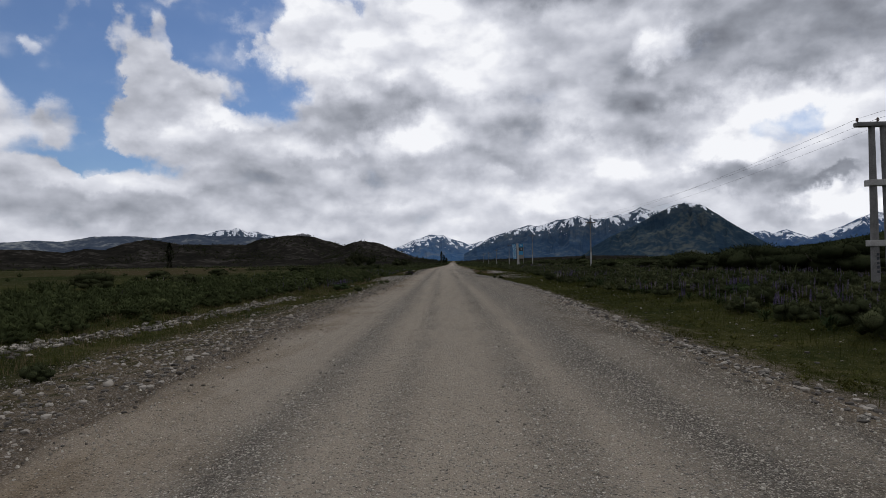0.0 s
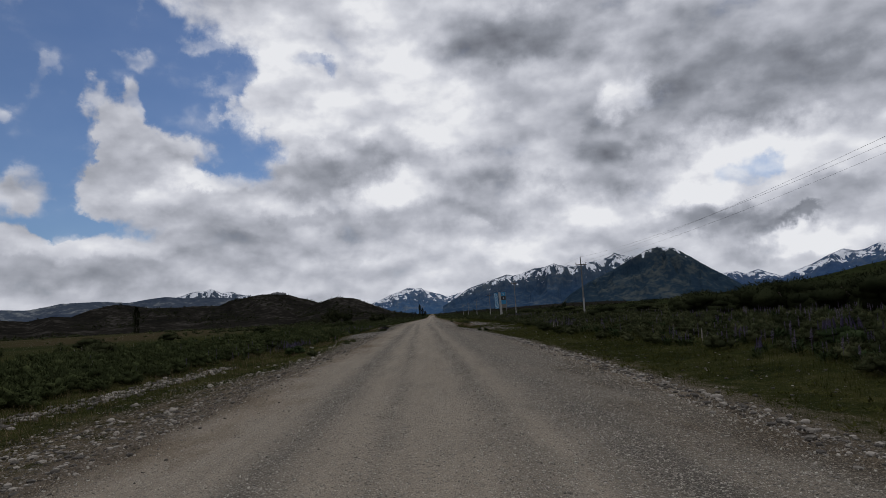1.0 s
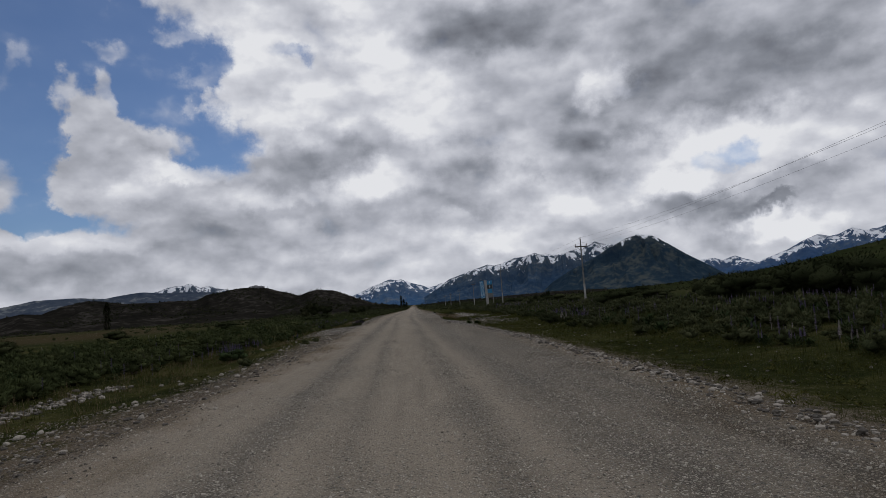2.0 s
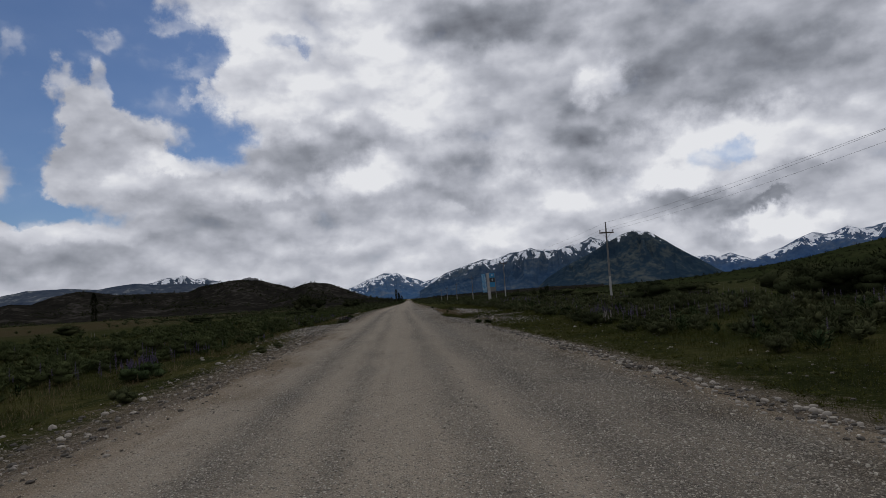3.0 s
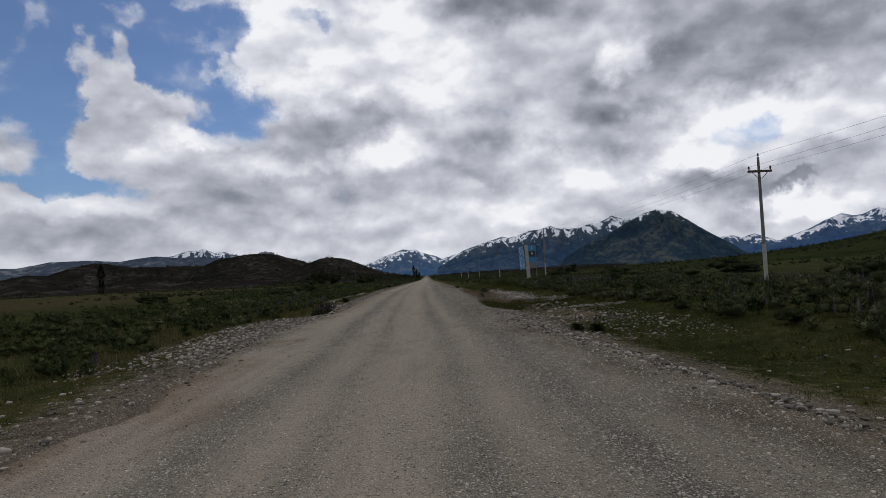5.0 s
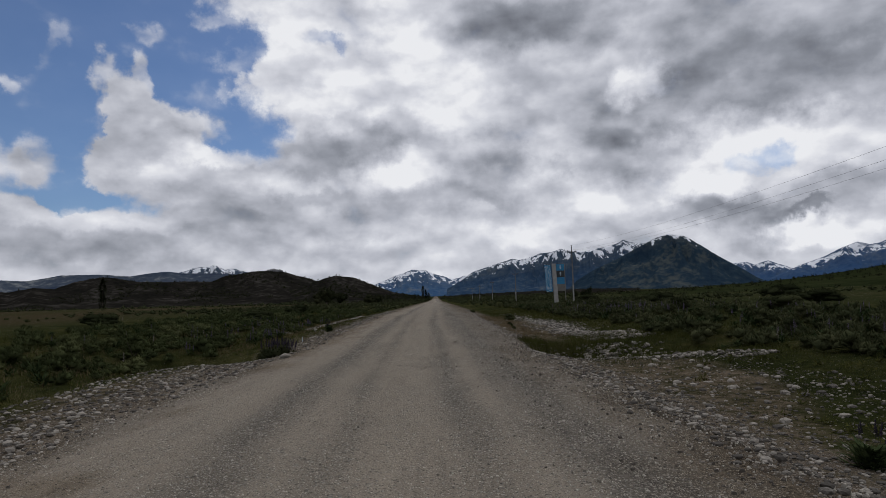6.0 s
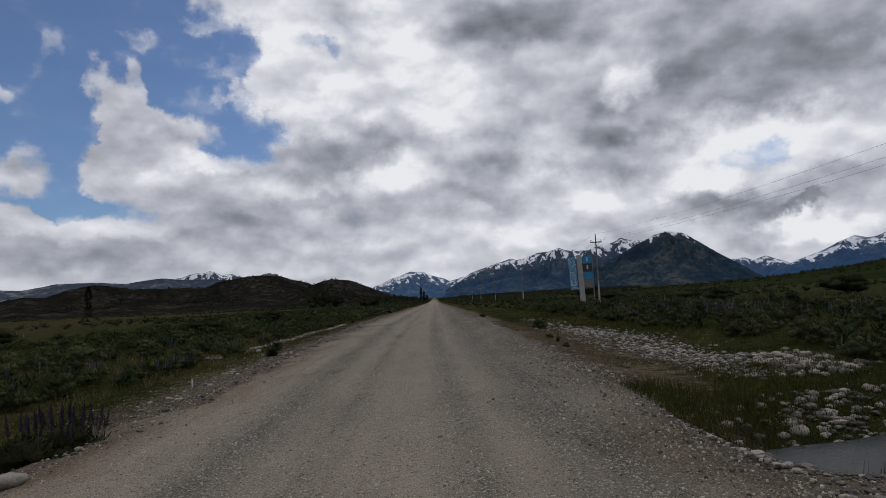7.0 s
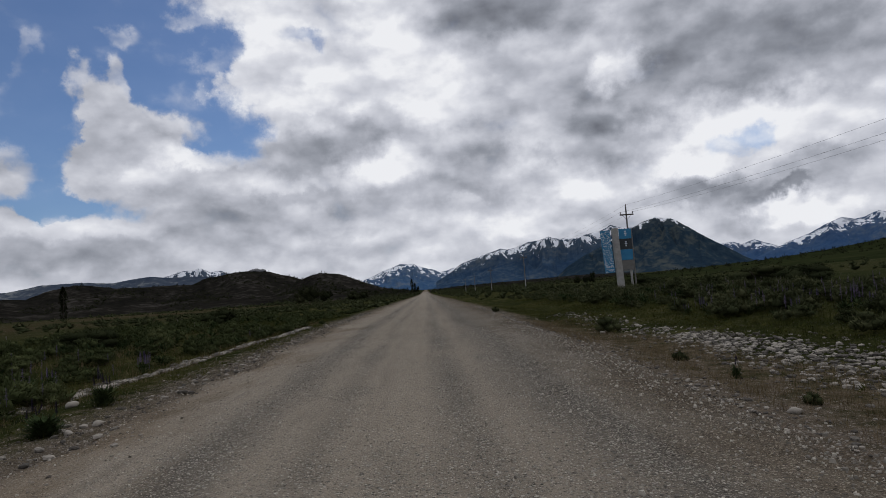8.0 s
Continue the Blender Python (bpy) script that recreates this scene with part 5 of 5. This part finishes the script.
def power_pole(x, y, tall, label):
    z = float(ground_z(x, y))
    ob = thing("power_pole", (x, y, z - 0.1), label, "utility pole", "poles of the power line")
    bm = bmesh.new()
    tube(bm, (0, 0, 0), (0, 0, tall * 0.35), 0.105, 0.09, 12)
    part("lower_shaft", bm, M_CONC, ob, "pale concrete foot of the pole")
    bm = bmesh.new()
    tube(bm, (0, 0, tall * 0.35), (0, 0, tall), 0.088, 0.058, 12)
    part("shaft", bm, M_DARKCONC, ob)
    bm = bmesh.new()
    box(bm, -0.60, 0.60, -0.13, -0.03, tall - 0.76, tall - 0.65, 0.012)
    part("crossarm", bm, M_WOOD, ob, "dark timber crossarm")
    for s in (-1, 1):
        bm = bmesh.new()
        tube(bm, (s * 0.4, -0.08, tall - 0.75), (s * 0.05, -0.1, tall - 1.1), 0.016, 0.016, 5)
        part("brace", bm, M_WIRE, ob)
        insulator(ob, s * 0.54, -0.08, tall - 0.65)
    insulator(ob, 0, 0, tall)
    return (x, y, z - 0.1 + tall)


def twin_pole(x, y, tall):
    z = float(ground_z(x, y))
    ob = thing("twin_power_pole", (x, y, z - 0.1), "tall twin-legged concrete power pole in the scrub", "utility pole", "poles of the power line")
    for x0, x1 in ((0.0, 0.0), (0.62, 0.44)):
        bm = bmesh.new()
        tube(bm, (x0, 0, 0), (x1, 0, tall), 0.165, 0.11, 14)
        # the darker grey puts the legs' backlit shade into their colour
        leg = part("leg", bm, M_DARKCONC, ob)
        if not x0:
            for k in range(5):
                bm = bmesh.new()
                box(bm, -0.05, 0.05, -0.172, -0.162, 0.9 + 0.17 * k, 1.0 + 0.17 * k + 0.02 * (k % 2))
                part("mark", bm, M_SIGNDARK, leg, "dark painted mark")
    for zc in (tall * 0.31, tall * 0.665):
        bm = bmesh.new()
        box(bm, -0.24, 0.86, -0.19, 0.19, zc - 0.12, zc + 0.12, 0.02)
        part("tie_beam", bm, M_CONC, ob)
    bm = bmesh.new()
    box(bm, -0.62, 1.1, -0.17, 0.17, tall - 0.02, tall + 0.16, 0.05)
    part("top_beam", bm, M_DARKCONC, ob, "dark concrete top beam")
    for k in (-0.55, 0.25, 1.02):
        insulator(ob, k, 0, tall + 0.14)
    return (x, y, z - 0.1 + tall)


tops = [twin_pole(16.15, 24.5, 6.67)]
for i, (px_, py_, tall) in enumerate(((16.2, 74.8, 6.62), (16.75, 134.2, 7.47), (16.9, 192, 7.0), (17.2, 252, 6.8), (17.4, 312, 6.8), (17.8, 372, 6.8))):
    tops.append(power_pole(px_, py_, tall, "slim pole with timber crossarm carrying three wires" if i < 2 else "distant slim power pole along the road"))


def wire(p, q, sag):
    cu = bpy.data.curves.new("wire", "CURVE")
    cu.dimensions, cu.bevel_depth, cu.bevel_resolution = "3D", 0.0048, 1
    sp = cu.splines.new("POLY")
    sp.points.add(24)
    for k in range(25):
        t = k / 24
        c = Vector(p).lerp(Vector(q), t)
        c.z -= sag * 4 * t * (1 - t)
        sp.points[k].co = (*c, 1)
    cu.materials.append(M_WIRE)
    return tagged(new("wire", cu), "thin grey overhead wire strung between the poles", "wire", "wires of the power line")


hooks = []
for i, (x, y, z) in enumerate(tops):
    if i == 0:
        hooks.append([(x - 0.55, y, z + 0.30), (x + 0.25, y, z + 0.30), (x + 1.02, y, z + 0.30)])
    else:
        hooks.append([(x - 0.54, y - 0.08, z - 0.49), (x, y, z + 0.16), (x + 0.54, y - 0.08, z - 0.49)])
for i in range(len(hooks) - 1):
    for p, q in zip(hooks[i], hooks[i + 1]):
        wire(p, q, 0.55)
for p in hooks[0]:
    wire((p[0] - 0.2, p[1] - 55, p[2] + 0.6), p, 0.5)


# ================= roadside sign =================
def roadside_sign(x, y, turn):
    z = float(ground_z(x, y))
    ob = thing("roadside_sign", (x, y, z + 0.17), "tall roadside sign with blue panels on a concrete pillar", "sign", turn=turn)
    bm = bmesh.new()
    box(bm, -0.2, 0.2, -0.2, 0.2, -0.4, 4.5, 0.03)
    for v in bm.verts:
        v.co.x += 0.10 - 0.035 * v.co.z
        if v.co.z < 2:
            v.co.x *= 1.1
    part("pillar", bm, M_CONC, ob, "pale weathered concrete pillar")
    bm = bmesh.new()
    lean = Matrix.Translation((0.06, 0, 0)) @ Matrix.Rotation(radians(-3.0), 4, "Y")
    box(bm, -0.92, -0.26, -0.1, 0.02, 1.42, 4.40, 0.012, lean)
    side = part("side_panel", bm, M_BLUE, ob, "blue panel with a pale pattern")
    r = np.random.default_rng(5)
    for k in range(21):
        for c in range(5):
            w, h = r.uniform(0.04, 0.13), r.uniform(0.03, 0.10)
            cx, cz = -0.84 + 0.125 * c + r.uniform(-0.05, 0.05), 1.52 + 0.137 * k + r.uniform(-0.05, 0.05)
            bm = bmesh.new()
            box(bm, -w / 2, w / 2, -0.106 - 0.0004 * c, -0.100, -h / 2, h / 2, 0, lean @ Matrix.Translation((cx, 0, cz)) @ Matrix.Rotation(r.uniform(-0.9, 0.9), 4, "Y"))
            part("pattern_mark", bm, M_SIGNWHITE, side)
    levels = [(3.72, 4.42, M_BLUE, "upper blue board"), (2.98, 3.70, M_SIGNDARK, "dark board"), (2.22, 2.96, M_BLUE, "lower blue board"), (1.55, 2.20, M_SIGNGREY, "bare grey board")]
    for z0, z1, mt, lab in levels:
        bm = bmesh.new()
        box(bm, 0.22, 1.08, -0.06, 0.02, z0, z1, 0.01)
        brd = part("board", bm, mt, ob, lab)
        if z0 > 2.5:
            for k in range(3):
                w = (0.10, 0.18, 0.14)[k]
                bm = bmesh.new()
                box(bm, 0.66 - w / 2, 0.66 + w / 2, -0.066, -0.061, z0 + 0.2 + 0.13 * k, z0 + 0.29 + 0.13 * k)
                part("emblem_bar", bm, M_SIGNWHITE, brd)
    bm = bmesh.new()
    tube(bm, (1.14, 0, -0.4), (1.12, 0, 4.42), 0.05, 0.045, 10)
    part("post", bm, M_SIGNGREY, ob, "thin grey post")
    bm = bmesh.new()
    box(bm, 0.25, 1.14, -0.04, 0.04, 1.46, 1.53, 0.008)
    part("rail", bm, M_SIGNGREY, ob)


roadside_sign(12.55, 124.4, -3)


# ================= single stones, bushes and small things =================
def stone(x, y, size, label="pale rounded stone lying on the verge", group="single stones on the verges"):
    ob = new("stone", COB_HI[int(rng.integers(0, 6))])
    z = float(stone_z(np.array(x), np.array(y)))
    ob.matrix_basis = Matrix.LocRotScale((x, y, z + 0.12 * size), Euler((0, 0, rng.uniform(0, 6))), (size, size * rng.uniform(0.7, 1.0), size * rng.uniform(0.75, 1.0)))
    return tagged(ob, label, "stone", group)


stone(-5.2, 75.0, 0.32, "large pale boulder at the culvert's edge")
stone(4.66, 77.96, 0.27, "large pale boulder beside the pool")
stone(7.2, 53.2, 0.17, "pale stone in the verge grass")
stone(4.38, 18.0, 0.16)
for k in range(44):
    y = rng.uniform(6, 70)
    stone(float(right_edge(y)) + rng.normal(0.15, 0.3), y, rng.uniform(0.07, 0.13))
for k in range(14):
    stone(rng.uniform(3.6, 6.5), rng.uniform(66, 74), rng.uniform(0.10, 0.20), "pale cobble on the stony ground by the brook")
for k in range(24):
    stone(rng.uniform(4.2, 7.5), 78.4 + rng.normal(0, 0.4), rng.uniform(0.08, 0.17), "pale cobble on the bank of the pool")
for k in range(26):
    stone(7.2 + rng.normal(0, 0.45), 82.4 + rng.normal(0, 0.9), rng.uniform(0.16, 0.32), "pale cobble in the heap of stones by the brook")
for k in range(22):
    y = rng.uniform(84, 105)
    stone(5.6 + rng.normal(0, 0.5), y, rng.uniform(0.12, 0.2), "pale cobble in the dry stony strip")
for k in range(40):
    stone(rng.uniform(-8.8, -6.2), rng.uniform(60, 75), rng.uniform(0.07, 0.14), "pale cobble on the stony verge")
for k in range(40):
    y = rng.uniform(6, 60)
    stone(float(left_edge(y)) - rng.uniform(0.3, 4.0), y, rng.uniform(0.10, 0.2))

BUSH = [raw_mesh("foliage", *leaf_cloud(rng, 3400, 18, 0.022, 1.0, 1), M_SHRUB, True) for _ in range(3)]
DUSK = [raw_mesh("flower_spike", v, f, M_DUSK) for v, f in SPIKES]
TUFTED = [raw_mesh("foliage", *palm_leaf_tuft(rng, 260, 0.26), M_LUPLEAF) for _ in range(2)]
NIGHTBUSH = raw_mesh("foliage", *leaf_cloud(rng, 2000, 11, 0.028, 0.9, 2), M_TREE, True)
DARKBUSH = [raw_mesh("foliage", *leaf_cloud(rng, 1500, 9, 0.026, 0.8, 2), M_LUPLEAF, True) for _ in range(2)]
FLOWERS = [raw_mesh("flower_spike", v, f, M_PURPLE) for v, f in SPIKES]


BIGBUSH = [raw_mesh("foliage", *leaf_cloud(rng, 5200, 22, 0.017, 1.0, 1), M_SCRUB, True) for _ in range(3)]


def bush(x, y, wide, tall, kind=0, label="rounded dark green bush"):
    z = float(ground_z(x, y))
    ob = thing("bush", (x, y, z - 0.04), label, "bush", "single bushes")
    part("foliage", (BIGBUSH if wide > 2 else BUSH)[kind % 3], None, ob).scale = (wide, wide, tall * (1.02 if wide > 2 else 1.0))
    bm = bmesh.new()
    for k in range(5):
        a = k * 1.3
        tube(bm, (0, 0, 0), (0.2 * wide * math.cos(a), 0.2 * wide * math.sin(a), 0.5 * tall), 0.02 * wide, 0.008 * wide, 5)
    part("stem", bm, M_TWIG, ob)


def lupin_clump(x, y, wide, tall, count, label, dark=False):
    z = float(ground_z(x, y))
    ob = thing("lupin_clump", (x, y, z - 0.04), label, "lupin", "lupin clumps")
    if wide < 0.7:
        part("foliage", TUFTED[int(abs(x) * 10) % 2], None, ob).scale = (wide * 1.5, wide * 1.5, tall * 0.75)
    else:
        part("foliage", NIGHTBUSH if dark else DARKBUSH[int(x * 3) % 2], None, ob).scale = (wide, wide, tall * 1.05)
    for k in range(count):
        q = part("flower_spike", (DUSK if dark else FLOWERS)[k % 2], None, ob)
        a, r = rng.uniform(0, math.tau), wide * 0.42 * math.sqrt(rng.uniform(0, 1))
        s = rng.uniform(0.28, 0.44) * tall if dark and wide > 1 else rng.uniform(0.28, 0.45) * tall
        q.location, q.scale = (r * math.cos(a), r * math.sin(a), tall * (0.62 - 0.45 * r / wide)), (s * 0.9, s * 0.9, s)
        q.rotation_euler = (rng.normal(0, 0.12), rng.normal(0, 0.12), 0)


lupin_clump(-5.85, 76.9, 1.35, 0.95, 44, "dense dark purple lupin clump at the road's edge", True)
lupin_clump(3.75, 62.5, 0.45, 0.55, 6, "dark lupin clump on the gravel verge", True)
lupin_clump(4.35, 62.6, 0.50, 0.6, 7, "dark lupin clump on the gravel verge", True)
lupin_clump(-8.4, 43.6, 1.5, 0.85, 30, "purple lupin clump at the meadow's edge")
lupin_clump(3.58, 90.8, 0.16, 0.46, 2, "single dark lupin on the stony verge", True)
lupin_clump(-7.0, 92.8, 0.42, 0.75, 6, "dark lupin clump on the stony verge", True)
lupin_clump(-6.5, 90.2, 0.50, 0.62, 5, "dark lupin clump on the stony verge", True)
stone(-7.84, 93.3, 0.27, "large pale boulder in the verge grass")
stone(-5.96, 90.6, 0.19, "flat pale stone at the road's edge")
stone(-6.1, 90.1, 0.15, "flat pale stone at the road's edge")
stone(2.86, 88.1, 0.15, "pale rounded cobble on the brown verge")
lupin_clump(11.1, 24.6, 1.6, 1.0, 24, "broad purple lupin clump in the scrub")
lupin_clump(8.6, 53.6, 1.4, 0.9, 20, "broad purple lupin clump in the scrub")
for x, y, w, h in ((8.8, 13.4, 1.3, 1.0), (9.5, 15.2, 1.5, 1.05), (9.1, 17.4, 1.2, 0.9), (10.4, 13.0, 1.5, 1.1)):
    bush(x, y, w, h, int(y), "tall dark leafy bush beside the grass verge")
bush(4.7, 101.2, 0.9, 0.75, 0, "dark leafy bush on the brown verge")
bush(3.75, 93.3, 0.35, 0.32, 2, "small dark bush on the brown verge")
bush(3.44, 88.7, 0.28, 0.25, 1, "small dark bush on the brown verge")
bush(3.05, 118.5, 0.6, 0.5, 1, "small dark bush on the brown verge")
bush(-7.4, 10.3, 0.55, 0.5, 1, "small dark bush alone on the stony verge")
bush(-6.05, 48.5, 0.5, 0.4, 0, "small dark bush on the stony verge")
bush(-5.9, 50.8, 0.45, 0.4, 2, "small dark bush on the stony verge")
bush(-6.2, 37.6, 0.6, 0.5, 1, "small dark bush on the stony verge")
for k, (x, y, w, h) in enumerate(((24.6, 55, 8.0, 3.5), (21.0, 57, 5.0, 2.8), (29, 64, 5.0, 2.0), (23.5, 77, 4.5, 1.9), (27, 84, 3.6, 1.6), (19.5, 92, 3.4, 1.5), (34, 112, 4.5, 2.0), (22, 118, 4.0, 1.8), (27, 132, 5.0, 2.2), (20, 142, 4.2, 1.9), (44, 135, 6.0, 2.6), (15.5, 64, 3.2, 1.8), (19, 52, 5.0, 2.6), (23, 48, 6.0, 3.2), (27, 46, 6.5, 3.5), (31, 49, 7.0, 3.9), (36, 54, 8.0, 4.2), (41, 58, 9.0, 4.6), (31, 62, 8.0, 3.4), (37, 68, 8.0, 3.4), (30, 38, 5.0, 2.4), (36, 42, 6.0, 2.8))):
    bush(x, y, w, h, k, "large rounded dark bush in the meadow scrub")
for k, (x, y, w, h) in enumerate(((-24, 40, 3.2, 1.9), (-19.5, 44, 2.4, 1.4), (-30, 62, 3.0, 1.6), (-15.5, 108, 3.0, 1.5), (-17, 130, 3.4, 1.7), (-34, 88, 3.0, 1.5), (-27, 105, 3.4, 1.6), (-21, 25, 2.2, 1.3))):
    bush(x, y, w, h, k, "large dark bush standing in the open meadow")

# short white marker stake on the verge
x, y = -6.34, 82.7
st = thing("marker_stake", (x, y, float(ground_z(x, y)) - 0.02), "short weathered white marker stake in the grass", "stake")
bm = bmesh.new()
box(bm, -0.014, 0.014, -0.012, 0.012, 0, 0.20, 0.003)
part("shaft", bm, M_SIGNWHITE, st)
bm = bmesh.new()
box(bm, -0.017, 0.017, -0.015, 0.015, 0.20, 0.225, 0.003)
part("cap", bm, M_SIGNGREY, st, "grey worn top")

# bare rock on the hilltop
bm = bmesh.new()
for k in range(7):
    g = bmesh.ops.create_icosphere(bm, subdivisions=2, radius=1.0)["verts"]
    o = Vector((k * 3.1, 1.7, 4.2))
    for v in g:
        v.co *= 1 + 0.5 * noise.noise(v.co * 1.4 + o)
        v.co = Vector((v.co.x * 3.0 + (k - 3) * 2.6, v.co.y * 3, v.co.z * (3.4 - 0.5 * abs(k - 2.6))))
me = bpy.data.meshes.new("rock_outcrop")
bm.to_mesh(me)
bm.free()
me.materials.append(mottled("hilltop_rock", (0.16, 0.16, 0.165), (0.34, 0.34, 0.34), 0.25, 0.95, 0.6, 0.4))
crag = new("rock_outcrop", me)
cx, cy = at(-14.3, 886)
crag.matrix_basis = pose(cx, cy, 886 * math.tan(radians(2.62)) + 0.6, 0, 0, 14)
tagged(crag, "pale rocky outcrop crowning the dark hill", "rock", kind="structure")


def round_tree(bearing, dist, tall, wide, label):
    x, y = at(bearing, dist)
    ob = thing("tree", (x, y, float(ground_z(x, y)) - 0.2), label, "tree", "trees by the hills")
    bm = bmesh.new()
    tube(bm, (0, 0, 0), (0, 0, tall * 0.6), tall * 0.03, tall * 0.012, 8)
    for k in range(7):
        a = k * 2.4
        tube(bm, (0, 0, tall * (0.2 + 0.05 * k)), (wide * 0.3 * math.cos(a), wide * 0.3 * math.sin(a), tall * (0.45 + 0.05 * k)), tall * 0.012, tall * 0.004, 5)
    part("trunk", bm, M_TWIG, ob)
    c = part("crown", raw_mesh("crown", *leaf_cloud(rng, 900, 11, 0.04, 1.0, 1), M_TREE, True), None, ob)
    c.scale = (wide, wide, tall * 1.15)


for q in ((-9.7, 420, 14, 15), (-8.6, 440, 11, 12), (-10.6, 450, 10, 11), (-5.8, 330, 6, 8), (-5.1, 345, 5.5, 7), (13.2, 330, 6, 4), (12.6, 335, 5, 4), (12.0, 330, 4.5, 4)):
    round_tree(*q, "dark round-crowned tree at the foot of the hills")
